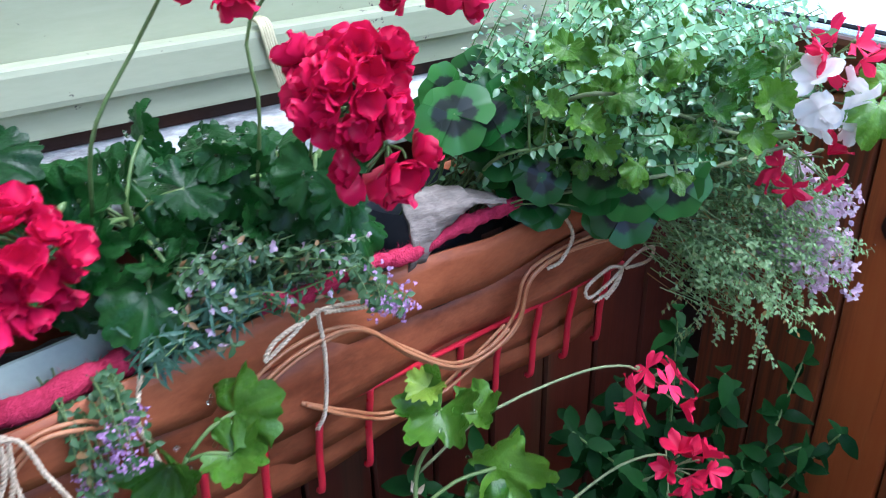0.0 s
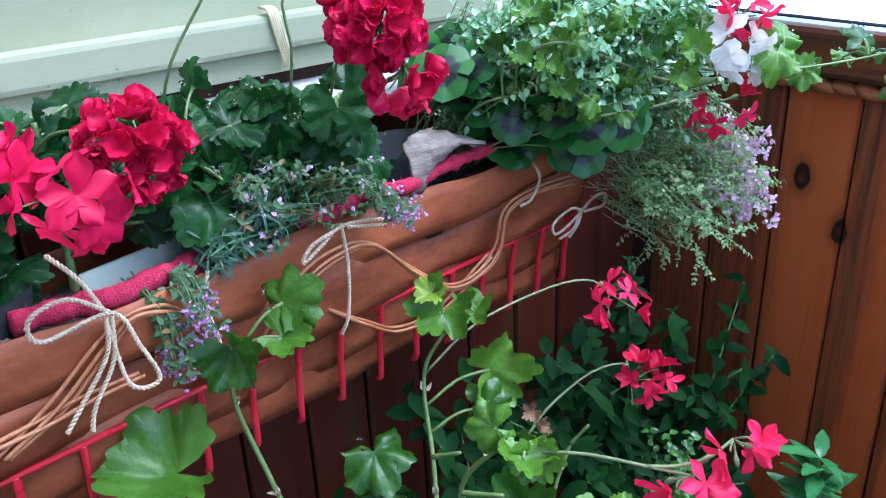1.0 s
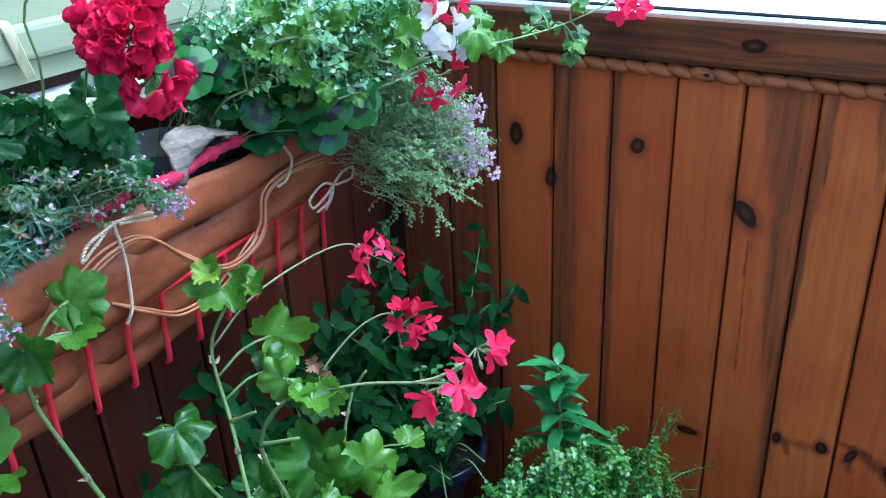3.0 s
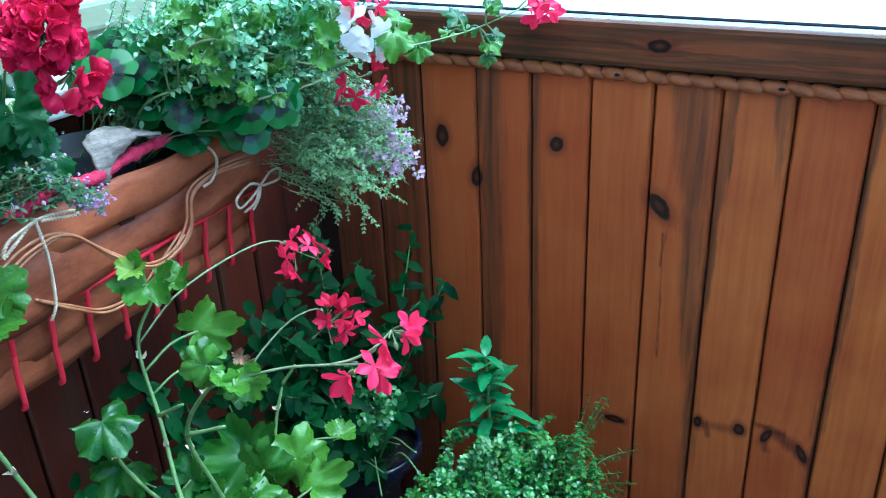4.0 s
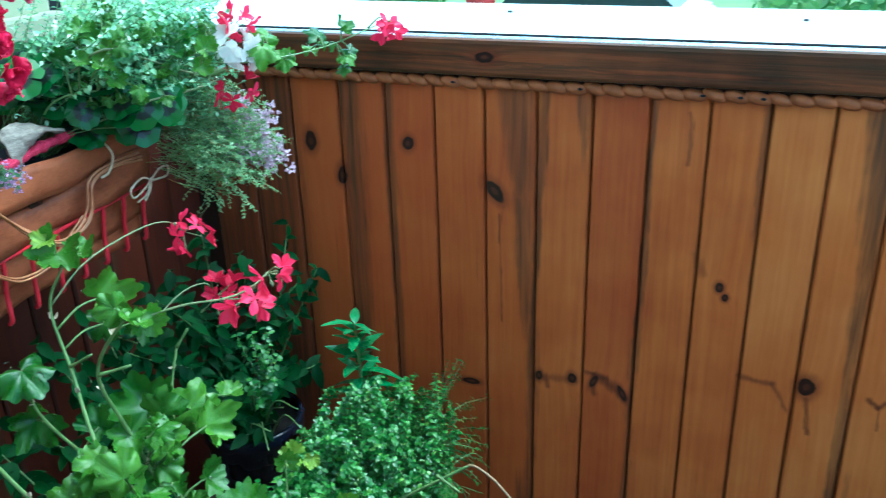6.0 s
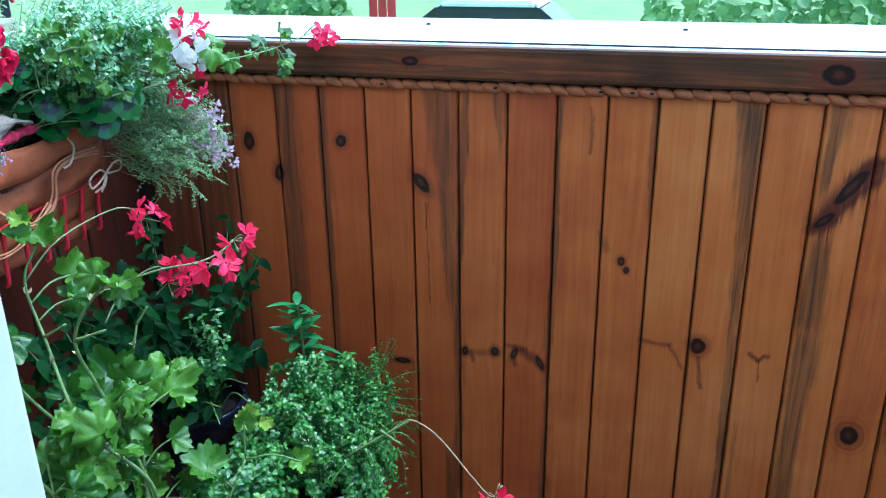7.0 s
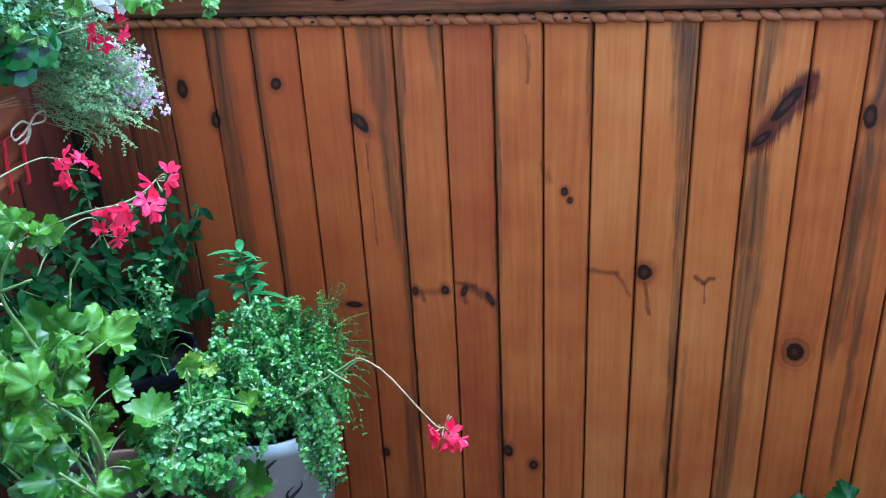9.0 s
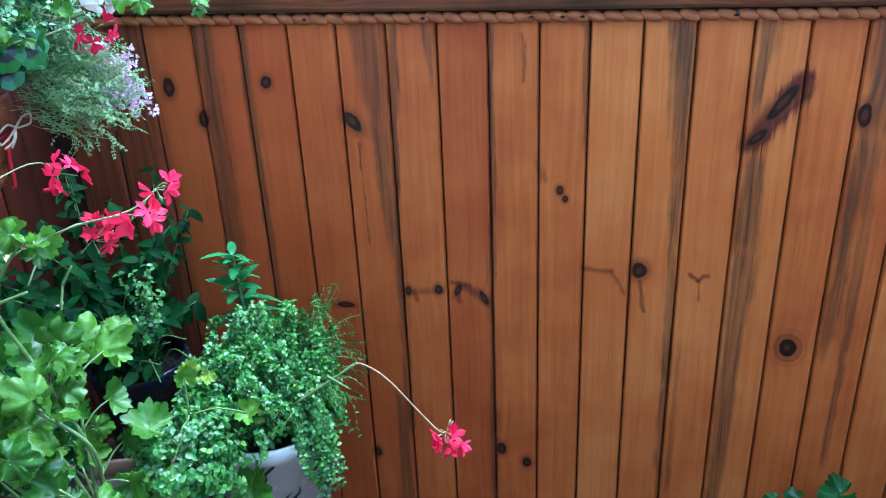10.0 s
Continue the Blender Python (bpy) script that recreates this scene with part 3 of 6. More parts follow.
def floret(name, material, petals, length, width, open_up, seed, eye=None):
    """One flower: petals round a short throat, facing z."""
    rng = random.Random(seed)
    s = Soup()
    for k in range(petals):
        turn = 360 * k / petals + rng.uniform(-14, 14)
        lift = open_up + rng.uniform(-18, 18)
        size = rng.uniform(0.82, 1.12)
        verts, faces = [], []
        rows, cols = 7, 6
        for i in range(rows + 1):
            t = i / rows
            w = width * (0.16 + 0.84 * math.sin(math.pi * min(t * 0.62 + 0.02, 0.5)) ** 1.5) * (1 if t < 0.55 else math.sqrt(max(0.0, 1 - ((t - 0.55) / 0.47) ** 2)) + 0.02)
            for j in range(cols + 1):
                q = j / cols - 0.5
                ruffle = (0.09 if petals > 6 else 0.07) * length * math.sin(6 * q + 5 * t + seed + k) * t
                end = length * t * (1 - 0.35 * q * q * t)
                verts.append((size * w * q, size * end, size * (0.25 * length * t * t * (1 if petals > 6 else -0.6) + ruffle + (0.55 if petals > 6 else 0.25) * w * q * q)))
        for i in range(rows):
            for j in range(cols):
                o = i * (cols + 1) + j
                faces.append((o, o + 1, o + cols + 2, o + cols + 1))
        s.add(verts, faces, pose(0, 0, 0, 0, 0, turn) @ pose(0, 0, 0, lift, 0, 0))
    return s.mesh(name, material)


LEAF_IVY = [lobed_leaf("ivy_leaf", M_IVY, 5, (0.24, 0.30, 0.20, 0.34)[k % 4], (0.05, 0.07, 0.04, 0.08)[k // 2], (-0.42, -0.16, 0.26, 0.5)[k % 4], 11 + k) for k in range(8)]
LEAF_ZONAL = [lobed_leaf("round_leaf", M_ZONAL, 7, 0.08, 0.05, -0.34 + 0.2 * k, 31 + k) for k in range(4)]
FLORET_ROSE = [floret("double_floret", M_ROSE, 10, 0.0185, 0.0185, 34, 3 + k) for k in range(3)]
FLORET_ROSE_OPEN = [floret("open_floret", M_ROSE, 5, 0.0215, 0.0155, 18, 13 + k) for k in range(3)]
FLORET_SCARLET = [floret("single_floret", M_SCARLET, 5, 0.021, 0.0115, 14 + 14 * k, 23 + k) for k in range(3)]
FLORET_WHITE = [floret("white_floret", M_PALE, 5, 0.021, 0.018, 22 + 8 * k, 43 + k) for k in range(2)]


def clover_mesh(seed):
    rng = random.Random(seed)
    s = Soup()
    for k in range(4):
        verts, faces = [(0, 0, 0)], []
        n = 10
        for i in range(n + 1):
            a = math.radians(-47 + 94 * i / n)
            r = 0.036 * (1 - 0.10 * math.exp(-((i - n / 2) / 1.3) ** 2)) * (0.93 + 0.07 * math.cos(2 * a))
            verts.append((0.55 * r * math.sin(a), 0.55 * r * math.cos(a), -0.002 + 0.004 * abs(math.sin(a))))
        for i in range(n + 1):
            a = math.radians(-47 + 94 * i / n)
            r = 0.036 * (1 - 0.13 * math.exp(-((i - n / 2) / 1.3) ** 2)) * (0.9 + 0.1 * math.cos(3 * a))
            verts.append((r * math.sin(a), r * math.cos(a), -0.007 + 0.009 * abs(math.sin(a))))
        faces += [(0, i + 1, i + 2) for i in range(n)] + [(i + 1, n + i + 2, n + i + 3, i + 2) for i in range(n)]
        s.add(verts, faces, pose(0, 0, 0, rng.uniform(-8, 8), 0, 90 * k + rng.uniform(-5, 5)))
    return s.mesh("clover_leaf", M_CLOVER)


LEAF_CLOVER = [clover_mesh(k) for k in range(3)]
LEAF_MINT = [Soup().add(*blade(1.0, 0.36, 0.3, 0.15 + 0.25 * k, 8, 0.06)).mesh("lance_leaf", M_MINT) for k in range(2)]
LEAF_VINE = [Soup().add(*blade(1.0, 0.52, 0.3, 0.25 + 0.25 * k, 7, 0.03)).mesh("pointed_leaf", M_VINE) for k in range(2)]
_bm = bmesh.new()
bmesh.ops.create_icosphere(_bm, subdivisions=1, radius=1.0)
DROP = ([tuple(v.co) for v in _bm.verts], [tuple(v.index for v in f.verts) for f in _bm.faces])
_bm.free()
OVAL = blade(1.0, 0.62, 0.35, 0.15, 3)
OVAL_WIDE = blade(1.0, 0.75, 0.3, 0.2, 4)
OVAL_SLIM = blade(1.0, 0.46, 0.4, 0.25, 3)
NEEDLE = blade(1.0, 0.16, 0.3, 0.2, 3)


def leaf_on(parent, meshes, rng, place, normal, size, tip=(0, 0, -1), petiole=None, stems=None, name="leaf", label=""):
    ob = link(name, rng.choice(meshes), parent, aim(place, normal, tip, size), label)
    if petiole is not None and stems is not None:
        a, b = Vector(petiole), Vector(place)
        mid = (a + b) / 2 + Vector((0, 0, 0.12 * (a - b).length))
        stems.add(*tube(spline([a, mid, b], 6), 0.0011 + 0.012 * size, 5))
    return ob


def flower_head(parent, rng, centre, radius, meshes, count, facing, stalk=None, name="flower_head", squash=0.8, size=1.0, buds=0, thick=0.0014, stalk_mat=None):
    """A ball of florets on short pedicels; stalk: places of the stalk's line, ending near the head."""
    s = Soup()
    c, f = Vector(centre), Vector(facing).normalized()
    hub = c - f * radius * 0.75
    if stalk:
        s.add(*tube(spline([*stalk, hub], 14), np.linspace(thick, thick * 0.72, 15), 6))
    seats = []
    for k in range(count):
        h = 1 - 1.55 * (k + 0.5) / count
        a = 2.399963 * k + rng.uniform(-0.2, 0.2)
        side = math.sqrt(max(0, 1 - h * h))
        u = f.orthogonal().normalized()
        d = (f * h + (u * math.cos(a) + f.cross(u) * math.sin(a)) * side).normalized()
        p = c + d * radius * rng.uniform(0.60, 1.08) * Vector((1, 1, 1)).length / 1.732
        p = Vector((p.x, p.y, c.z + (p.z - c.z) * squash))
        seats.append((p, d))
        s.add(*tube(spline([hub, (hub + p) / 2 + jitter(rng, 0.002), p - d * 0.004], 4), 0.0008, 4))
    for k in range(buds):
        d = (f * -0.2 + jitter(rng, 1.0)).normalized()
        p = hub + d * radius * 0.7
        s.add(*tube(spline([hub, p, p + d * 0.008], 6), [0.0008, 0.0008, 0.0008, 0.001, 0.0022, 0.0018, 0.0006], 5))
    head = link(name, s.mesh("pedicels", M_PEDICEL if not stalk else stalk_mat or M_STALK), parent)
    for p, d in seats:
        link("floret", rng.choice(meshes), head, aim(p, d + jitter(rng, 0.5), jitter(rng, 1.0), size * rng.uniform(0.8, 1.12)))
    return head

# ---- the large structure ----
WALL_Y, WALL_X, TOP = 0.847, -0.635, 1.052
FLOOR_Z = -0.03


def structure(name, bm, material, label=""):
    return tagged(link(name, from_bm(name, bm, material)), label=label, kind="structure")


structure("floor", box(-0.80, 1.75, -0.32, 0.95, FLOOR_Z - 0.12, FLOOR_Z, 0), M_FLOOR, "dark wooden balcony floor under the pots")
wall_north = structure("wall_north", box(-0.80, 1.75, WALL_Y + 0.016, WALL_Y + 0.05, FLOOR_Z, 1.115, 0), M_GAP, "balcony parapet of orange-stained pine boards")
wall_west = structure("wall_west", box(WALL_X - 0.05, WALL_X - 0.016, -0.30, WALL_Y + 0.014, FLOOR_Z, 1.07, 0), M_GAP, "side parapet of orange-stained pine boards")
# unseen end wall, kept dark against bounce on the boards
structure("wall_east", box(1.70, 1.75, -0.30, WALL_Y + 0.014, FLOOR_Z, 1.115, 0), M_TIMBER, "plain end of the balcony parapet")
# the white ledge on the parapet and the strip before it
ledge = structure("ledge", box(-0.80, 1.75, 0.882, 1.255, 1.096, 1.130, 0.004), M_WHITE, "wide wet white painted ledge on the parapet")
for x, y in ((0.41, 1.11), (0.90, 1.12), (-0.1, 1.13)):
    bm = bmesh.new()
    bmesh.ops.create_cone(bm, cap_ends=True, segments=10, radius1=0.006, radius2=0.004, depth=0.004, matrix=Matrix.Translation((x, y, 1.1315)))
    part("nail_head", bm, M_BLACK, ledge)
structure("trim", box(-0.80, 1.75, 0.842, 0.866, 1.094, 1.1315, 0.003), M_STEELTRIM, "thin wet metal edge strip")
# dark strip added where the gap before the ledge shows black
structure("ledge_joint", box(-0.80, 1.75, 0.8665, 0.8815, 1.116, 1.1322, 0.001), M_LEDGE_GAP, "black strip added for the dark gap along the front of the ledge")
# dark rail board with rounded front
bm = box(-0.80, 1.75, 0.823, 0.841, 1.074, 1.1315, 0.007)
structure("rail", bm, M_RAIL, "dark-stained wet wooden rail board under the ledge").color = (0.1, 0.1, 0.1, 1)
structure("rail_backing", box(-0.80, 1.75, 0.8412, WALL_Y + 0.016, 1.066, 1.092, 0), M_GAP, "dark gap under the rail board")
# twisted cord nailed along the boards
cord = Soup()
rng = random.Random(2)
for k in range(79):
    sx, sz = rng.uniform(0.0178, 0.0195), rng.uniform(0.0086, 0.0096)
    v, f = [], []
    for i in range(9):
        a = math.pi * i / 8
        for q in range(10):
            g = 2 * math.pi * q / 10
            v.append((-sx * math.cos(a), 0.009 * math.sin(a) ** 0.8 * math.cos(g), sz * math.sin(a) ** 0.8 * math.sin(g)))
    for i in range(8):
        for q in range(10):
            f.append((10 * i + q, 10 * i + (q + 1) % 10, 10 * i + 10 + (q + 1) % 10, 10 * i + 10 + q))
    cord.add(v, f, pose(-0.60 + 0.029 * k, 0.838 + rng.uniform(0, 0.002), 1.0615 + rng.uniform(-0.0007, 0.0007), 0, 13 + rng.uniform(-5, 5), 0))
cord_trim = tagged(link("cord_trim", cord.mesh("cord_trim", M_CORD)), label="twisted rope-shaped orange-brown moulding along the top of the boards", kind="structure")
for x in (-0.10, 0.105, 0.283, 0.334, 0.365, 0.60):
    bm = bmesh.new()
    bmesh.ops.create_uvsphere(bm, u_segments=8, v_segments=6, radius=0.0030, matrix=Matrix.Translation((x, 0.8288, 1.0625)) @ Matrix.Diagonal((1.4, 0.6, 0.7, 1)))
    part("nail_head", bm, M_BLACK, cord_trim)

# white post by the camera; unseen walls behind close the terrace and shape light
post = structure("post", box(-0.14, -0.053, -0.36, -0.131, FLOOR_Z, 2.40, 0.006), M_JAMB, "white painted post of an open doorway")
structure("terrace_floor", box(-0.744, 2.2, -1.05, -0.325, FLOOR_Z - 0.12, FLOOR_Z, 0), M_FLOOR, "dark terrace floor")
# unseen wall; its place, height and white shape the light on the boards
structure("wall_south", box(-0.744, 2.2, -1.15, -1.06, FLOOR_Z, 3.3, 0), M_PLASTER, "unseen white wall added behind the opening to bounce light and cut off sky")
# unseen low wall, added so the boards darken toward the floor
structure("wall_sill", box(-0.05, 1.75, -0.42, -0.34, FLOOR_Z, 0.96, 0.004), M_TIMBER, "unseen low brown wall added to keep light off the lower boards")
structure("wall_terrace_east", box(2.21, 2.3, -1.15, -0.33, FLOOR_Z, 1.25, 0), M_TIMBER, "plain terrace wall")
structure("wall_terrace_corner", box(1.755, 2.2, -0.40, -0.325, FLOOR_Z, 1.2, 0), M_TIMBER, "plain low wall at the terrace corner")

# window in the side wall: sill, weather bar and lower rail
window = tagged(link("window_1", from_bm("window_1", box(-0.725, -0.668, -0.30, 0.600, 1.150, 1.52, 0.006), M_CREAM)), label="old cream-green painted wooden window frame, wet", kind="structure")
part("weather_bar", box(-0.667, -0.640, -0.30, 0.600, 1.157, 1.192, 0.006), M_CREAM, window, "cream painted bar with chipped paint")
part("drip_rail", box(-0.675, -0.652, -0.30, 0.600, 1.132, 1.156, 0.003), M_CREAM, window)
part("dark_gap", box(-0.70, -0.665, -0.30, 0.605, 1.118, 1.131, 0), M_GAP, window)
bm = box(-0.74, -0.600, -0.30, 0.640, 1.085, 1.117, 0.004)
for v in bm.verts:
    v.co.z -= 0.10 * (v.co.x + 0.66)
part("window_sill", bm, M_SILL, window, "weathered sill with flaking white paint")
part("post", box(-0.74, -0.69, 0.605, 0.645, 1.12, 1.52, 0.004), M_BLACK, window, "dark post beside the window")
part("frame_head", box(-0.74, -0.66, -0.30, 0.645, 1.521, 1.60, 0.004), M_CREAM, window)
structure("wall_terrace_west", box(-0.95, -0.745, -1.15, -0.352, FLOOR_Z, 3.60, 0), M_TIMBER, "plain house wall beside the terrace")
# out of view; carried up to 3.6 m to block the western sky
structure("wall_house", box(-0.95, -0.745, -0.35, 0.645, 1.60, 3.60, 0), M_PLASTER, "plain unseen house wall over the window, raised to block the western sky")
structure("wall_house_corner", box(-0.95, -0.745, -1.15, 0.645, -1.34, FLOOR_Z - 0.002, 0), M_PLASTER, "plain base of the house wall")
structure("wall_window", box(-0.95, -0.745, -0.35, 0.645, FLOOR_Z, 1.598, 0), M_PLASTER, "plain house wall behind the window")
# unseen eave, added only to shade the basket plants and corner boards
structure("roof_eave", box(-0.95, -0.52, -1.05, 0.95, 2.42, 2.50, 0), M_PLASTER, "unseen eave added over the window to shade the basket and the corner")
# straw band tied over the weather bar
s = Soup()
for k in range(5):
    y = 0.258 + 0.0022 * k
    s.add(*tube(spline([(-0.655, y - 0.002, 1.199), (-0.640, y - 0.001, 1.197), (-0.636, y + 0.002, 1.176), (-0.641, y + 0.012, 1.140)], 12), 0.0018, 5))
tagged(link("straw_tie", s.mesh("straw_tie", M_CREAMDRY)), "pale dry straw band tied over the window bar", "tie")

# ---- outside: yard, hedge, parked car, red gate ----
bm = bmesh.new()
bmesh.ops.create_grid(bm, x_segments=8, y_segments=8, size=400, matrix=Matrix.Translation((0, 0, -1.35)))
structure("ground", bm, M_LAWN, "green yard and lawn outside")
structure("house_base", box(-0.74, 2.3, -1.15, 0.90, -1.345, FLOOR_Z - 0.125, 0), M_PLASTER, "plain base of the house")


def hedge(name, x0, x1, y0, y1, z0, z1, count, size, seed, label):
    rng = random.Random(seed)
    s = Soup()
    for k in range(count):
        u, v, w = rng.random(), rng.random(), rng.random() ** 0.6
        bulge = 0.15 * math.sin(9 * u + seed) * (z1 - z0)
        p = (x0 + (x1 - x0) * u, y0 + (y1 - y0) * v, z0 + (z1 - z0 + bulge) * w)
        s.add(*OVAL_WIDE, aim(p, Vector((rng.uniform(-1, 1), -0.7, rng.uniform(0.0, 1.2))), jitter(rng, 1), size * rng.uniform(0.6, 1.3)))
    return tagged(link(name, s.mesh(name, M_HEDGE)), label, "hedge", kind="stuff")


hedge("hedge", -0.05, 9.0, 11.0, 13.0, -1.35, 0.75, 5000, 0.17, 5, "leafy green hedge beyond the parapet")
hedge("hedge", -6.4, -4.75, 11.5, 12.6, -1.35, 0.30, 2200, 0.16, 6, "round green bush in the yard")
gate = thing("yard_gate", (-4.35, 13.0, -1.35), "red painted board gate in the yard", "gate")
for k in range(3):
    part("board", box(-4.60 + 0.16 * k, -4.46 + 0.16 * k, 13.0, 13.04, -1.34, 0.35, 0.01), M_GATE, gate)
part("rail", box(-4.62, -4.12, 13.045, 13.09, -0.4, -0.28, 0.01), M_GATE, gate)


def car(base):
    c = thing("parked_car", base, "white parked car with dark glass", "car")
    bx, by, bz = base

    def shell(name, profile, x0, x1, mat, label=""):
        bm = bmesh.new()
        rows = [[bm.verts.new((bx + y, by - x, bz + z)) for y, z in profile] for x in (x0, x1)]
        n = len(profile)
        for i in range(n):
            bm.faces.new((rows[0][i], rows[0][(i + 1) % n], rows[1][(i + 1) % n], rows[1][i]))
        bm.faces.new(rows[0][::-1])
        bm.faces.new(rows[1])
        bmesh.ops.bevel(bm, geom=bm.edges[:], offset=0.05, segments=2, affect="EDGES")
        bmesh.ops.recalc_face_normals(bm, faces=bm.faces[:])
        return part(name, bm, mat, c, label)

    shell("body", [(-2.1, 0.3), (-2.1, 0.75), (-0.9, 0.95), (1.5, 0.98), (2.0, 0.9), (2.05, 0.3)], -0.85, 0.85, M_CARWHITE)
    shell("cabin_glass", [(-1.25, 0.90), (-0.55, 1.42), (1.05, 1.42), (1.65, 0.92)], -0.70, 0.70, M_CARGLASS, "dark tinted windows")
    shell("roof", [(-0.58, 1.36), (-0.46, 1.50), (0.98, 1.50), (1.08, 1.36)], -0.68, 0.68, M_CARWHITE)
    for x in (-0.78, 0.78):
        for y in (-1.35, 1.3):
            bm = bmesh.new()
            bmesh.ops.create_cone(bm, cap_ends=True, segments=20, radius1=0.31, radius2=0.31, depth=0.2, matrix=pose(bx + y, by + x, bz + 0.31, 90, 0, 0))
            part("wheel", bm, M_RUBBER, c)


car((-2.75, 13.2, -1.35))

# ---- the woven planter basket ----
O, D, N = Vector((-0.425, 0.10, 0)), Vector((-0.0995, 0.995, 0)), Vector((0.995, 0.0995, 0))
S0, S1, DEPTH = -0.25, 0.455, 0.135


def spot(s, n, z):
    return O + D * s + N * n + Vector((0, 0, z))


def ring_line(inset, count):
    """The rounded oblong outline of the basket as (s, n, outward s, outward n, run)."""
    r = 0.03
    a0, a1, b0, b1 = S0 + inset * 0.5, S1 - inset * 0.5, -DEPTH + inset * 0.4, -inset
    pts = []
    for cs, cn, start in ((a1 - r, b1 - r, 0), (a0 + r, b1 - r, 90), (a0 + r, b0 + r, 180), (a1 - r, b0 + r, 270)):
        for k in range(5):
            a = math.radians(start + 90 * k / 4)
            pts.append((cs + r * math.cos(a), cn + r * math.sin(a)))
    p = np.array(pts + [pts[0]])
    run = np.r_[0, np.cumsum(np.linalg.norm(np.diff(p, axis=0), axis=1))]
    out = []
    for u in np.linspace(0, run[-1], count, endpoint=False):
        q = np.array([np.interp(u, run, p[:, 0]), np.interp(u, run, p[:, 1])])
        q2 = np.array([np.interp((u + 0.004) % run[-1], run, p[:, 0]), np.interp((u + 0.004) % run[-1], run, p[:, 1])])
        t = (q2 - q) / (np.linalg.norm(q2 - q) + 1e-9)
        out.append((q[0], q[1], t[1], -t[0], u))
    return out, run[-1]


basket = thing("planter_basket", spot(0.1, -0.07, 0.885), "long planter basket woven from orange-brown wood veneer strips", "planter")
ROWS_Z = [(1.030, 0.0235, 0.0, -0.003), (0.984, 0.0250, 0.003, 0.009), (0.940, 0.0250, 0.014, -0.006), (0.902, 0.0215, 0.026, 0.006)]
for row, (zc, hh, inset, rise) in enumerate(ROWS_Z):
    line, total = ring_line(inset, 240)
    wave = total / 5
    verts, faces = [], []
    m = len(line)
    for k, (s, n, os, on, u) in enumerate(line):
        # strips go by turns over and under; where one goes under, a gap opens beside it
        w = math.cos(2 * math.pi * (S1 - 0.03 + 0.047 - u - 0.065) / wave)
        out = 0.0050 * (w if row % 2 else -w)
        lift = 0.0018 * math.sin(23 * u + row) + 0.0012 * math.sin(51 * u + 2 * row)
        for skin in (0.0012, -0.0012):
            for j in range(5):
                q = j / 4 - 0.5
                bulge = out + 0.0022 * math.cos(math.pi * q) + 0.005 * q * math.sin(11 * u + row) + skin
                tall = hh * (1 + 0.05 * math.sin(31 * u + row * 2.6))
                edge = rise * w * (0.5 + q if row % 2 else 0.5 - q)
                verts.append(spot(s + os * bulge, n + on * bulge, zc + lift + edge + 2 * q * tall))
    for k in range(m):
        a, b = 10 * k, 10 * ((k + 1) % m)
        for j in range(4):
            faces += [(a + j, a + j + 1, b + j + 1, b + j), (a + 5 + j, b + 5 + j, b + 6 + j, a + 6 + j)]
        faces += [(a, b, b + 5, a + 5), (a + 4, a + 9, b + 9, b + 4)]
    link("slat", mesh_of("slat", verts, faces, M_SLAT), basket)
for k in range(13):
    s = S0 + 0.03 + (S1 - S0 - 0.06) * k / 12
    line = spline([spot(s, -0.036, 0.888), spot(s, -0.020, 0.945), spot(s, -0.008, 1.0), spot(s, -0.006, 1.048)], 8)
    sp = Soup()
    v, f = [], []
    for p in line:
        for du in (-0.011, 0.011):
            for dn in (-0.001, 0.001):
                v.append(Vector(p) + D * du + N * dn)
    for i in range(8):
        a = 4 * i
        f += [(a, a + 4, a + 6, a + 2), (a + 1, a + 3, a + 7, a + 5), (a, a + 1, a + 5, a + 4), (a + 2, a + 6, a + 7, a + 3)]
    link("stake", mesh_of("stake", v, f, M_STAKE), basket)
# base board and inner soil
v = [spot(s, n, z) for z in (0.884, 0.892) for s, n in ((S0 + 0.03, -DEPTH + 0.02), (S1 - 0.03, -DEPTH + 0.02), (S1 - 0.03, -0.036), (S0 + 0.03, -0.036))]
link("base", mesh_of("base", v, [(0, 3, 2, 1), (4, 5, 6, 7), (0, 1, 5, 4), (1, 2, 6, 5), (2, 3, 7, 6), (3, 0, 4, 7)], M_STAKE, True), basket)


def slab(name, s0, s1, n0, n1, z0, z1, rough, mat, seed, parent, label=""):
    """An uneven heap between the walls of the basket."""
    ns, nn = 60, 12
    v, f = [], []
    for i in range(ns + 1):
        for j in range(nn + 1):
            s, n = s0 + (s1 - s0) * i / ns, n0 + (n1 - n0) * j / nn
            edge = 0 if 0 < i < ns and 0 < j < nn else 1
            z = z0 if edge else z1 + rough * noise.noise(Vector((s * 40, n * 40, seed)))
            v.append(spot(s, n, z))
    for i in range(ns):
        for j in range(nn):
            a = i * (nn + 1) + j
            f.append((a, a + 1, a + nn + 2, a + nn + 1))
    return link(name, mesh_of(name, v, f, mat), parent, label=label)


slab("soil", S0 + 0.015, S1 - 0.015, -DEPTH + 0.02, -0.018, 1.0, 1.035, 0.012, M_SOIL, 3, basket, "dark wet soil")
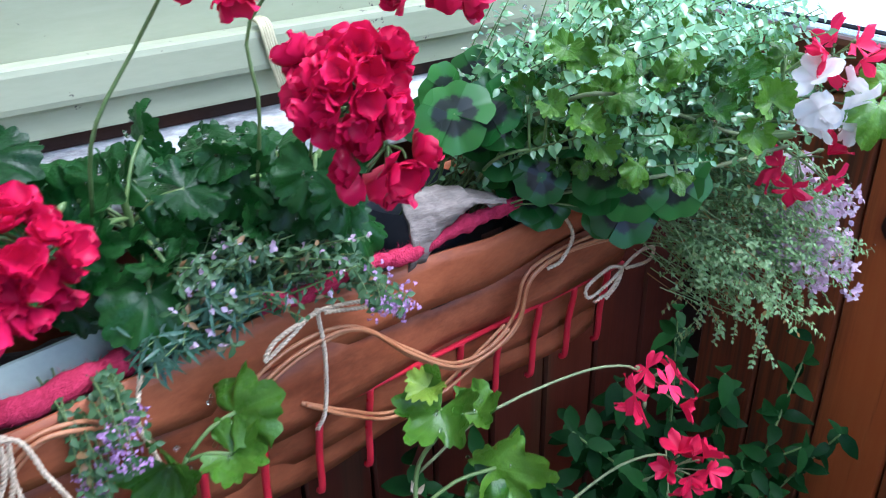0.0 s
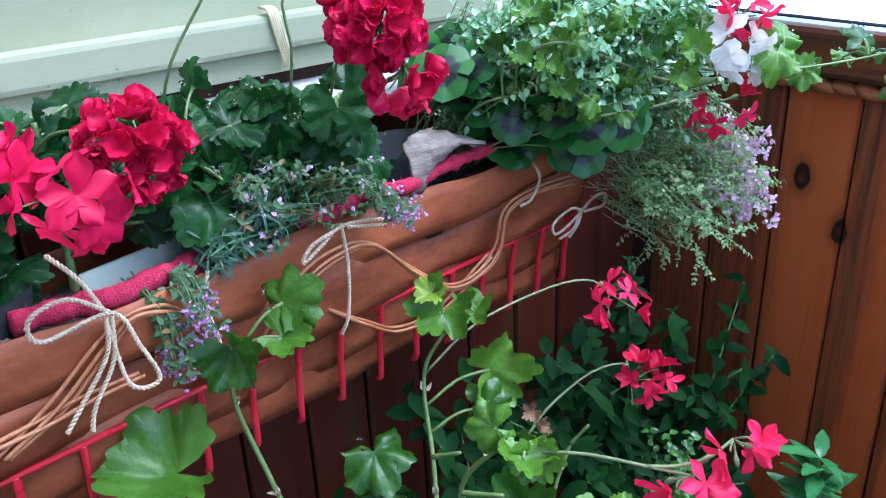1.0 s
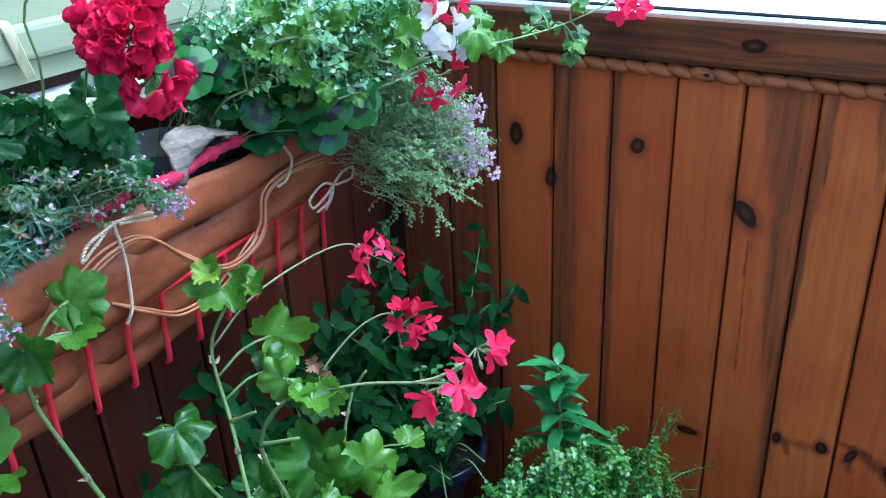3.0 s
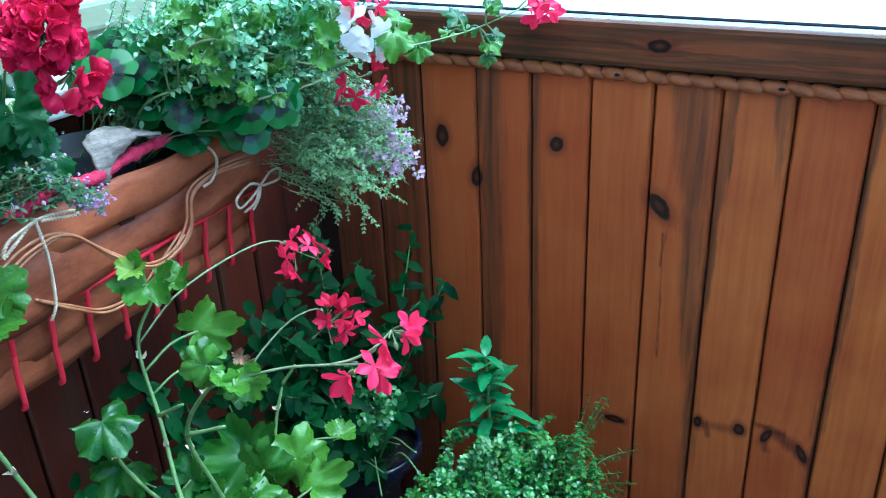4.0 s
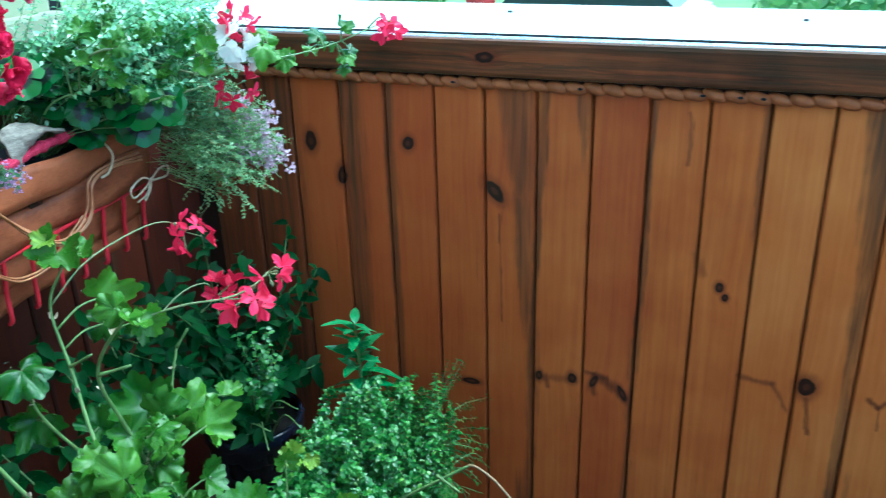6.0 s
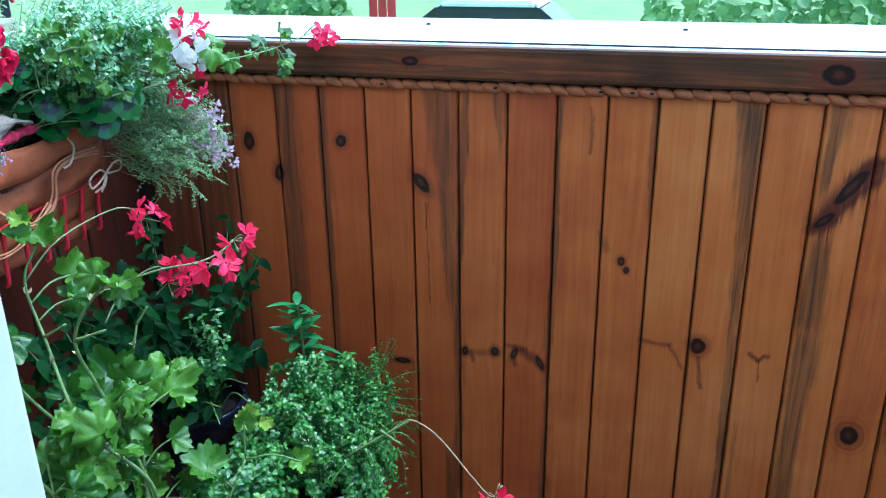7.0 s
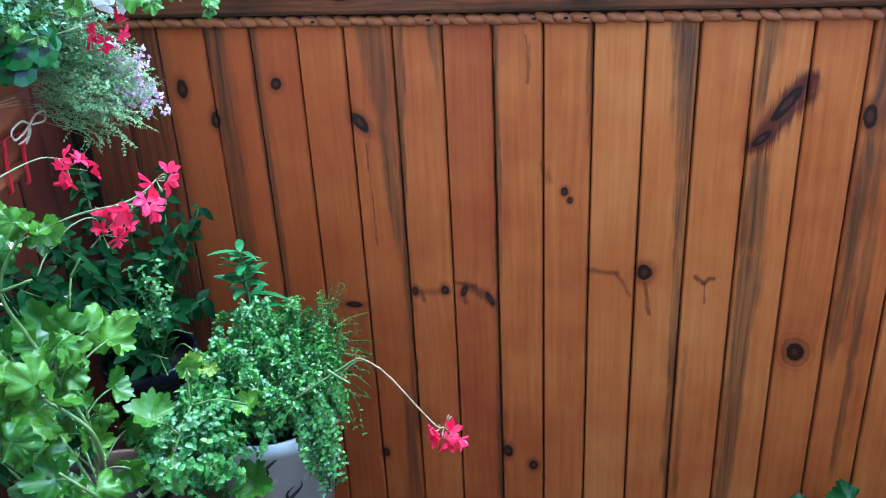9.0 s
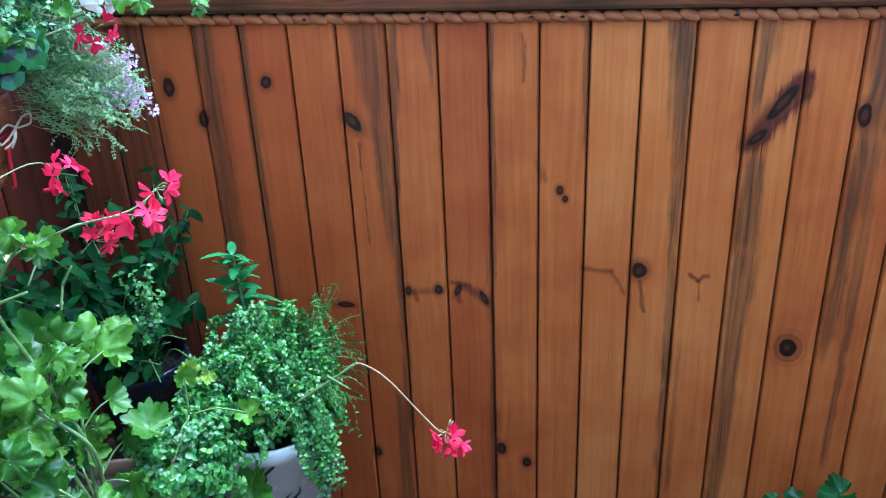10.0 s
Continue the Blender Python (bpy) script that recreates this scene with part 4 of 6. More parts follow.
# pink felt roll behind the rim
rng = random.Random(8)
for s0, s1, n in ((-0.165, -0.02, -0.012), (0.05, 0.285, 0.004)):
    line = spline([spot(s0 + (s1 - s0) * k / 6, n + rng.uniform(-0.003, 0.003), (1.056 if s0 < 0 else 1.067) + rng.uniform(-0.003, 0.004)) for k in range(7)], 90)
    rad = [(0.0085 if s0 < 0 else 0.0062) + 0.003 * noise.noise(Vector((p[1] * 90, 3, 1))) for p in line]
    sp = Soup().add(*tube(line, rad, 10))
    for k in range(700):
        i = rng.randrange(4, 86)
        d = Vector((rng.uniform(-1, 1), rng.uniform(-1, 1), rng.uniform(-0.4, 1))).normalized()
        p = Vector(line[i]) + d * rad[i] * 0.9
        q = p + (d + jitter(rng, 0.8)) * 0.0035
        sp.add([p, p + jitter(rng, 0.0008), q], [(0, 1, 2)])
    link("rim_roll", sp.mesh("rim_roll", M_FELT), basket, label="fuzzy pink felt roll")
# canes bent over the front
CANES = [[(0.00, 0.012, 0.985), (0.035, 0.014, 1.024), (0.075, 0.015, 1.038), (0.115, 0.014, 1.030), (0.16, 0.012, 0.990), (0.205, 0.012, 0.955), (0.245, 0.013, 0.953), (0.272, 0.014, 0.975), (0.285, 0.014, 1.008), (0.33, 0.012, 1.016), (0.40, 0.010, 1.012)],
         [(0.07, 0.006, 0.981), (0.105, 0.006, 0.956), (0.145, 0.002, 0.930), (0.19, 0.002, 0.925), (0.225, 0.006, 0.942), (0.262, 0.013, 0.968)],
         [(-0.20, 0.010, 0.985), (-0.16, 0.012, 1.010), (-0.125, 0.014, 1.038), (-0.10, 0.014, 1.050), (-0.075, 0.013, 1.047), (-0.06, 0.010, 1.035)],
         [(-0.21, 0.010, 0.995), (-0.17, 0.012, 1.000), (-0.14, 0.013, 1.004), (-0.10, 0.011, 1.002)]]
for n, pts in enumerate(CANES):
    for k in range((3, 2, 3, 2)[n]):
        shifted = [spot(s + 0.003 * k, nn + 0.0022 * (k % 2), z - 0.006 * k * (0.4 + 0.6 * math.sin(i * 1.1) ** 2)) for i, (s, nn, z) in enumerate(pts)]
        link("cane", Soup().add(*tube(spline(shifted, 60), 0.0016, 6)).mesh("cane", M_CANE), basket, label="bent peeled cane" if k == 0 else "")
# twine bows and ties
BOWS = [[(-0.112, 0.016, 1.058), (-0.14, 0.026, 1.082), (-0.165, 0.028, 1.078), (-0.16, 0.026, 1.060), (-0.112, 0.018, 1.058), (-0.10, 0.024, 1.030), (-0.092, 0.026, 1.000), (-0.112, 0.024, 1.004), (-0.116, 0.018, 1.050)],
        [(-0.116, 0.018, 1.056), (-0.122, 0.020, 1.030), (-0.145, 0.018, 1.000), (-0.158, 0.018, 0.985)],
        [(-0.112, 0.018, 1.056), (-0.118, 0.020, 1.025), (-0.137, 0.019, 0.995), (-0.142, 0.018, 0.978)],
        [(-0.115, 0.018, 1.058), (-0.125, 0.010, 1.085), (-0.135, -0.01, 1.10)]]
TIES = [[(0.085, 0.016, 1.056), (0.05, 0.022, 1.052), (0.04, 0.022, 1.040), (0.06, 0.020, 1.048), (0.085, 0.016, 1.056), (0.12, 0.020, 1.052), (0.125, 0.02, 1.046), (0.09, 0.017, 1.054)],
        [(0.085, 0.015, 1.058), (0.086, 0.018, 1.02), (0.083, 0.016, 0.975), (0.078, 0.010, 0.955)],
        [(0.412, 0.014, 0.968), (0.385, 0.020, 0.979), (0.354, 0.022, 0.972), (0.360, 0.021, 0.958), (0.392, 0.018, 0.962), (0.412, 0.015, 0.968), (0.432, 0.018, 0.979), (0.452, 0.018, 0.976), (0.446, 0.018, 0.964), (0.415, 0.016, 0.966)],
        [(0.412, 0.015, 0.968), (0.402, 0.018, 0.956), (0.388, 0.017, 0.944)],
        [(0.411, 0.015, 0.967), (0.392, 0.019, 0.953), (0.370, 0.018, 0.948)],
        [(0.33, 0.006, 1.052), (0.335, 0.018, 1.030), (0.325, 0.016, 1.008), (0.31, 0.014, 1.004)],
        [(-0.035, 0.010, 1.058), (-0.045, 0.020, 1.035), (-0.04, 0.018, 1.010), (-0.035, 0.014, 0.985)]]
for pts in BOWS + TIES:
    link("twine", twisted(spline([spot(*p) for p in pts], 22 * len(pts)), 0.00112, 0.0070, 5).mesh("twine", M_TWINE), basket, label="knotted jute twine")

# red wire rack that carries the basket
rack = thing("planter_rack", spot(0.1, -0.07, 0.875), "red enamelled wire rack under the woven basket", "rack")
for k in range(16):
    s = S0 + 0.012 + 0.0465 * k
    if s > S1:
        break
    pts = [spot(s, -0.003, 0.957), spot(s, -0.004, 0.945), spot(s, -0.009, 0.915), spot(s, -0.010, 0.888), spot(s, -0.0115, 0.876), spot(s, -0.016, 0.8715)]
    link("rod", Soup().add(*tube(spline(pts, 48), 0.0032, 6)).mesh("rod", M_RED), rack)
for n, z in ((-0.003, 0.957),):
    link("crossbar", Soup().add(*tube([spot(S0, n, z), spot(S0 + 0.3, n, z), spot(S1 - 0.02, n, z)], 0.0026, 6)).mesh("crossbar", M_RED), rack)

# things inside the basket: plastic trays, a piece of bark
tray = thing("plastic_liner", spot(-0.06, -0.05, 1.0), "pale grey-green plastic liner sheet inside the basket", "liner")
v = [spot(s, n - (0.022 if z > 1.05 else 0), z + 0.06 * s) for z in (1.03, 1.068) for s, n in ((-0.105, -0.028), (0.025, -0.028), (0.025, -0.025), (-0.105, -0.025))]
link("wall", mesh_of("wall", v, [(0, 3, 2, 1), (4, 5, 6, 7), (0, 1, 5, 4), (1, 2, 6, 5), (2, 3, 7, 6), (3, 0, 4, 7)], M_GREYBOX, True), tray)
# the first pot is added to make the hollow under the bark dark
for ps, pr, pl in ((0.235, 0.050, "black plastic nursery pot under the clover"), (-0.185, 0.056, "black plastic nursery pot sunk in the basket")):
    pot = thing("black_pot", spot(ps, -0.07, 1.0), pl, "pot")
    bm = bmesh.new()
    bmesh.ops.create_cone(bm, cap_ends=True, segments=28, radius1=pr - 0.010, radius2=pr, depth=0.075, matrix=Matrix.Translation(spot(ps, -0.070, 1.035)))
    top_faces = [f for f in bm.faces if f.normal.z > 0.9]
    bmesh.ops.inset_region(bm, faces=top_faces, thickness=0.004)
    bmesh.ops.translate(bm, verts=list({v for f in top_faces for v in f.verts}), vec=(0, 0, -0.02))
    link("body", from_bm("body", bm, M_BLACK, False), pot)
rng = random.Random(19)
peb = Soup()
for k in range(260):
    peb.add(*DROP, Matrix.Translation(spot(rng.uniform(S0 + 0.02, -0.165), -0.024 + rng.uniform(-0.009, 0.010), 1.043 + rng.uniform(-0.004, 0.007))) @ Matrix.Diagonal((rng.uniform(0.0014, 0.003), rng.uniform(0.0014, 0.003), rng.uniform(0.001, 0.002), 1)))
tagged(link("gravel", peb.mesh("gravel", M_BARK)), "grey gravel along the basket's rim", "gravel", kind="stuff")
# curled sheet of bark: between an upper and a lower edge that meet at a point over a dark hollow
upper = spline([(0.276, 1.098), (0.296, 1.106), (0.323, 1.100), (0.359, 1.084)], 20)
lower = spline([(0.270, 1.048), (0.288, 1.056), (0.296, 1.070), (0.314, 1.080), (0.330, 1.087), (0.359, 1.081)], 20)
v, f = [], []
for i in range(21):
    for j in range(9):
        q = j / 8
        y, z = upper[i] * (1 - q) + lower[i] * q
        edge = noise.noise(Vector((i * 0.9, j * 0.9, 2.0)))
        x = -0.452 + 0.014 * q + 0.010 * math.sin(math.pi * q) + 0.003 * edge
        v.append((x, y + (0.003 * edge if i < 20 else 0), z + 0.003 * noise.noise(Vector((i * 0.7, j, 7.0)))))
for i in range(20):
    for j in range(8):
        a = i * 9 + j
        f.append((a, a + 1, a + 10, a + 9))
bark = mesh_of("bark_piece", v, f, M_BARK)
ob = tagged(link("bark_piece", bark), "curled piece of weathered grey bark on the soil", "bark")
mod = ob.modifiers.new("thickness", "SOLIDIFY")
mod.thickness = 0.004

# ---- plants in the basket ----
CAM_SIDE = Vector((0.55, -0.45, 0.70))


def nearest(lines, place):
    best = min((p for line in lines for p in line), key=lambda p: (Vector(p) - Vector(place)).length)
    return Vector(best)


def leafy_plant(name, base, label, category, stems, stem_mat, leaf_meshes, leaves, rng, radius=0.003, tilt=0.35, face=CAM_SIDE, nodes=0, leaf_label=""):
    """A plant of tapered stems and single leaves. stems: lists of places; leaves: (place, size)."""
    t = thing(name, base, label, category)
    lines = [spline(p, 8 * len(p)) for p in stems]
    s = Soup()
    for line in lines:
        s.add(*tube(line, np.linspace(radius, radius * 0.6, len(line)), 7))
    for place, size in leaves:
        start = nearest(lines, Vector(place) - Vector((0, 0, 0.02)))
        leaf_on(t, leaf_meshes, rng, Vector(place), face + jitter(rng, tilt), size, Vector(place) - start + Vector((0, 0, -0.02)), start, s)
    drops = Soup()
    for place, size in leaves:
        for _ in range(5):
            r = rng.uniform(0.0009, 0.0019)
            drops.add(*DROP, aim(Vector(place) + face.normalized() * (0.12 * size + r * 0.3) + jitter(rng, 0.55 * size) * 0.9, face, (0, 0, -1), r))
    link("rain_drop", drops.mesh("rain_drop", M_DROP), t, label="clear rain drops", kind="stuff")
    stem = link("stem", s.mesh("stem", stem_mat), t)
    if nodes:
        for line in lines:
            for i in range(6, len(line) - 3, nodes):
                p = Vector(line[i])
                n = Soup()
                for k in range(3):
                    d = jitter(rng, 1.0).normalized()
                    n.add(*blade(0.010, 0.006, 0.4, 0.3, 3), aim(p, d, Vector((0, 0, 1)) + d, 1.0))
                link("bract", n.mesh("bract", M_NODE), stem)
    return t


def cloud(rng, centre, radii, count):
    out = []
    while len(out) < count:
        d = jitter(rng, 1.0)
        if 0.25 < d.length < 1:
            out.append(Vector(centre) + Vector((d.x * radii[0], d.y * radii[1], d.z * radii[2])))
    return out


rng = random.Random(21)
leaves = [((-0.486, 0.113, 1.125), 0.036), ((-0.482, 0.085, 1.153), 0.030), ((-0.513, 0.176, 1.115), 0.040), ((-0.53, 0.026, 1.168), 0.034), ((-0.47, 0.165, 1.14), 0.034), ((-0.45, 0.20, 1.125), 0.034),
          ((-0.44, 0.225, 1.105), 0.034), ((-0.47, 0.235, 1.15), 0.036), ((-0.50, 0.06, 1.12), 0.034), ((-0.43, 0.085, 1.10), 0.034), ((-0.45, 0.05, 1.13), 0.030), ((-0.43, 0.20, 1.15), 0.032), ((-0.425, 0.215, 1.135), 0.03)]
leaves += [(p, rng.uniform(0.020, 0.033)) for p in cloud(rng, (-0.51, 0.10, 1.115), (0.075, 0.17, 0.06), 70) if not (p.y > 0.22 and p.x > -0.50)]
leaves += [(p, rng.uniform(0.020, 0.032)) for p in cloud(rng, (-0.51, -0.07, 1.12), (0.08, 0.10, 0.07), 30)]
ger = leafy_plant("geranium", spot(0.03, -0.07, 1.035), "geranium with dark green leaves and rose-red double flowers in the basket", "geranium",
                  [[spot(0.02, -0.07, 1.03), (-0.495, 0.10, 1.09), (-0.48, 0.09, 1.15)], [spot(0.10, -0.08, 1.03), (-0.50, 0.19, 1.10), (-0.46, 0.22, 1.15)],
                   [spot(-0.10, -0.08, 1.03), (-0.52, 0.0, 1.10), (-0.53, 0.0, 1.16)], [spot(-0.16, -0.08, 1.03), (-0.50, -0.08, 1.10), (-0.49, -0.09, 1.15)]],
                  M_STEM, LEAF_ZONAL, leaves, rng, 0.0038, 0.75)
flower_head(ger, rng, (-0.342, 0.184, 1.230), 0.027, FLORET_ROSE, 34, (0.6, -0.5, 0.35), [(-0.47, 0.21, 1.12), (-0.43, 0.205, 1.19), (-0.385, 0.195, 1.222)], buds=4, size=0.8)
flower_head(ger, rng, (-0.333, 0.196, 1.190), 0.018, FLORET_ROSE, 8, (0.6, -0.5, -0.2), [(-0.43, 0.205, 1.19), (-0.38, 0.20, 1.205)], buds=5)
flower_head(ger, rng, (-0.362, 0.014, 1.176), 0.027, FLORET_ROSE, 30, (0.6, -0.5, 0.2), [(-0.50, -0.03, 1.10), (-0.45, -0.02, 1.16), (-0.41, -0.005, 1.18)], buds=3, size=0.75)
flower_head(ger, rng, (-0.352, -0.026, 1.156), 0.033, FLORET_ROSE_OPEN, 8, (0.7, -0.4, 0.2), [(-0.50, -0.05, 1.10), (-0.45, -0.05, 1.15), (-0.40, -0.04, 1.16)])
flower_head(ger, rng, (-0.385, -0.062, 1.178), 0.026, FLORET_ROSE_OPEN, 7, (0.7, -0.4, 0.3), [(-0.50, -0.08, 1.10), (-0.45, -0.08, 1.16), (-0.42, -0.07, 1.18)])
flower_head(ger, rng, (-0.425, -0.008, 1.290), 0.026, FLORET_ROSE_OPEN, 8, (0.6, -0.4, -0.2), [(-0.53, -0.10, 1.12), (-0.52, -0.09, 1.22), (-0.46, -0.05, 1.29)])
flower_head(ger, rng, (-0.362, 0.252, 1.282), 0.026, FLORET_ROSE, 9, (0.5, -0.4, -0.3), [(-0.47, 0.175, 1.13), (-0.45, 0.176, 1.193), (-0.45, 0.177, 1.245), (-0.41, 0.22, 1.295)])
flower_head(ger, rng, (-0.402, 0.140, 1.298), 0.028, FLORET_ROSE, 9, (0.5, -0.4, -0.2), [(-0.47, 0.07, 1.14), (-0.45, 0.077, 1.196), (-0.45, 0.107, 1.238), (-0.43, 0.135, 1.285)])

# four-leaved clover with dark marks
rng = random.Random(31)
clover = thing("clover_plant", spot(0.26, -0.07, 1.035), "four-leaved clover with dark purple marks in the basket", "clover")
s = Soup()
spots_ = [(-0.470, 0.372, 1.150), (-0.445, 0.405, 1.066), (-0.455, 0.325, 1.155), (-0.412, 0.425, 1.126), (-0.425, 0.385, 1.10), (-0.43, 0.44, 1.085), (-0.44, 0.41, 1.16), (-0.42, 0.47, 1.06)]
spots_ += [p for p in cloud(rng, (-0.475, 0.40, 1.12), (0.055, 0.10, 0.06), 40)]
spots_ = [p for p in spots_ if p[1] > 0.372 or p[2] > 1.115]
for p in spots_ + cloud(rng, (-0.45, 0.42, 1.13), (0.05, 0.08, 0.05), 14) + cloud(rng, (-0.395, 0.465, 1.095), (0.035, 0.07, 0.035), 16):
    p = Vector(p)
    foot = spot(0.26 + rng.uniform(-0.05, 0.08), -0.07 + rng.uniform(-0.03, 0.03), 1.035)
    leaf_on(clover, LEAF_CLOVER, rng, p, Vector((0.55, -0.45, 0.6)) + jitter(rng, 0.5), rng.uniform(0.62, 0.92), jitter(rng, 1.0))
    s.add(*tube(spline([foot, (foot + p) / 2 + Vector((0, 0, 0.02)), p], 6), 0.0009, 4))
link("stem", s.mesh("stem", M_STEM), clover)


def bushy(name, base, label, category, rng, stems, leaf, leaf_mat, size, step, start=0.35, stem_mat=None, stem_r=0.0008, spread=0.9, group_mat=None, tip_count=0, tip_size=0.005, wet=0.0, tumble=0.4):
    """Many thin stems set with small leaves, the leaves joined into one part; some stems end in small flowers."""
    t = thing(name, base, label, category)
    st, lf, fl, dr = Soup(), Soup(), Soup(), Soup()
    for k, pts in enumerate(stems):
        line = spline(pts, max(6, int(sum((Vector(pts[i + 1]) - Vector(pts[i])).length for i in range(len(pts) - 1)) / step)))
        st.add(*tube(line, np.linspace(stem_r * 1.4, stem_r * 0.6, len(line)), 4))
        n = len(line)
        for i in range(int(start * n), n):
            p = Vector(line[i])
            ax = (Vector(line[min(i + 1, n - 1)]) - Vector(line[max(i - 1, 0)])).normalized()
            u = ax.orthogonal().normalized()
            a = 1.571 * (i % 2) + 0.3 * i + k
            for sgn in (1, -1):
                d = (u * math.cos(a) + ax.cross(u) * math.sin(a)) * sgn
                out = (d * spread + ax * 0.5 + jitter(rng, 0.25)).normalized()
                up = ax if ax.z > -0.2 else Vector((ax.x, ax.y, 0))
                lf.add(*leaf, aim(p, up + Vector((0.2, -0.2, 0.6)) + jitter(rng, tumble), out, size * rng.uniform(0.65, 1.2)))
                if wet and rng.random() < wet:
                    dr.add(*DROP, aim(p + out * size * 0.7 + Vector((0, 0, 0.0008)), (0, 0, 1), (0, 1, 0), rng.uniform(0.0008, 0.0019)))
        if tip_count and rng.random() < 0.75:
            for _ in range(tip_count):
                q = Vector(line[-1]) + jitter(rng, 0.008)
                for _ in range(3):
                    fl.add(*OVAL_WIDE, aim(q, jitter(rng, 1) + Vector((0.5, -0.4, 0.4)), jitter(rng, 1), tip_size * rng.uniform(0.7, 1.2)))
    link("stem", st.mesh("stem", stem_mat or M_STEM), t, kind="stuff")
    link("foliage", lf.mesh("foliage", leaf_mat), t, kind="stuff")
    if dr.v:
        link("rain_drop", dr.mesh("rain_drop", M_DROP), t, label="clear rain drops", kind="stuff")
    if fl.v:
        link("blossom", fl.mesh("blossom", group_mat), t, label="small lilac flowers", kind="stuff")
    return t


# dense small-leaved plant behind the clover
rng = random.Random(41)
stems = []
for k in range(330):
    foot = spot(0.36 + rng.uniform(-0.11, 0.08), -0.075 + rng.uniform(-0.045, 0.04), 1.04)
    d = jitter(rng, 1.0)
    end = Vector((-0.415, 0.505, 1.125)) + Vector((0.090 * d.x, 0.130 * d.y, 0.02 + 0.085 * d.z))
    if end.z < 1.105 and end.x > -0.43 and end.y < 0.54:
        continue
    stems.append([foot, (foot + end) / 2 + Vector((0, 0, 0.025)) + jitter(rng, 0.012), end])
bushy("small_leaved_plant", spot(0.36, -0.07, 1.04), "bushy wet plant with small grey-green leaves in the basket", "plant", rng, stems, OVAL, M_FINE, 0.0095, 0.0085, 0.25, wet=0.10, tumble=1.0)
# taller feathery shoots
rng = random.Random(43)
stems = []
for k in range(70):
    foot = spot(0.36 + rng.uniform(-0.08, 0.08), -0.09 + rng.uniform(-0.03, 0.03), 1.04)
    end = Vector((-0.46 + rng.uniform(-0.08, 0.09), 0.53 + rng.uniform(-0.11, 0.13), 1.22 + rng.uniform(-0.06, 0.07)))
    stems.append([foot, (foot * 0.5 + end * 0.5) + jitter(rng, 0.02), end])
bushy("feathery_plant", spot(0.36, -0.09, 1.04), "feathery silver-green shoots standing in the basket", "plant", rng, stems, OVAL_SLIM, M_FINE, 0.0085, 0.0075, 0.3, wet=0.10, tumble=1.0)

# hanging alyssum with lilac flowers at the far end
rng = random.Random(51)
stems = []
for k in range(270):
    d = jitter(rng, 1.0)
    while not 0.2 < d.length < 0.95:
        d = jitter(rng, 1.0)
    mid = Vector((-0.378 + 0.066 * d.x, 0.590 + 0.076 * d.y, 0.998 + 0.080 * d.z))
    foot = spot(0.41, -0.04, 1.045) * 0.35 + mid * 0.65 + jitter(rng, 0.02)
    end = mid + d * 0.020 + jitter(rng, 0.018) + Vector((0.004, 0.006, 0.0))
    stems.append([foot, mid + jitter(rng, 0.008), end])
for k in range(26):
    mid = Vector((-0.385, 0.60, 1.00)) + jitter(rng, 0.05)
    stems.append([spot(0.41, -0.045, 1.04) + jitter(rng, 0.02), spot(0.43, -0.02, 1.05) * 0.6 + mid * 0.4 + Vector((0.01, 0.01, 0.03)), mid])
bushy("alyssum", spot(0.42, -0.04, 1.045), "wispy alyssum hanging over the end of the basket", "alyssum", rng, stems, OVAL, M_WISPY, 0.0046, 0.0060, 0.2, M_WISPY, 0.0004, wet=0.06)
rng = random.Random(53)
stems = []
for k in range(80):
    foot = spot(0.42, -0.035, 1.045) + jitter(rng, 0.03)
    end = Vector((-0.352 + rng.uniform(-0.05, 0.03), rng.uniform(0.600, 0.690), 0.0))
    end.z = 1.072 - 0.9 * abs(end.y - 0.64) - rng.uniform(0, 0.10)
    stems.append([foot, foot * 0.5 + end * 0.5 + Vector((0.02, 0.01, 0.05)), end])
bushy("alyssum", spot(0.42, -0.035, 1.045), "flowering lilac sprays of alyssum over the basket's end", "alyssum", rng, stems, OVAL, M_WISPY, 0.0055, 0.011, 0.4, M_WISPY, 0.0006, group_mat=M_LILAC, tip_count=9, tip_size=0.0058)

# narrow-leaved plant in the middle of the basket, and lilac sprays over the rim
rng = random.Random(61)
stems = []
for k in range(80):
    foot = spot(0.04 + rng.uniform(-0.04, 0.05), -0.040 + rng.uniform(-0.02, 0.02), 1.04)
    end = Vector((-0.435 + rng.uniform(-0.035, 0.04), 0.155 + rng.uniform(-0.065, 0.065), 1.085 + rng.uniform(-0.02, 0.035)))
    stems.append([foot, foot * 0.5 + end * 0.5 + jitter(rng, 0.01) + Vector((0, 0, 0.012)), end])
bushy("fine_leaved_plant", spot(0.04, -0.04, 1.04), "small fine-leaved plant with a few lilac flowers in the basket", "plant", rng, stems, OVAL_SLIM, M_WISPY_DARK, 0.0072, 0.0056, 0.3, group_mat=M_LILAC, tip_count=1, tip_size=0.004)
rng = random.Random(62)
stems = []
for k in range(46):
    foot = spot(0.0 + rng.uniform(-0.03, 0.05), -0.03 + rng.uniform(-0.012, 0.012), 1.04)
    end = Vector((-0.424 + rng.uniform(-0.03, 0.028), 0.105 + rng.uniform(-0.05, 0.055), 1.074 + rng.uniform(-0.016, 0.02)))
    stems.append([foot, foot * 0.5 + end * 0.5 + jitter(rng, 0.01) + Vector((0, 0, 0.012)), end])
bushy("narrow_leaved_plant", spot(0.0, -0.03, 1.04), "small plant with narrow blue-green leaves in the basket", "plant", rng, stems, NEEDLE, M_NEEDLE, 0.0155, 0.0085, 0.25)
rng = random.Random(63)
stems = []
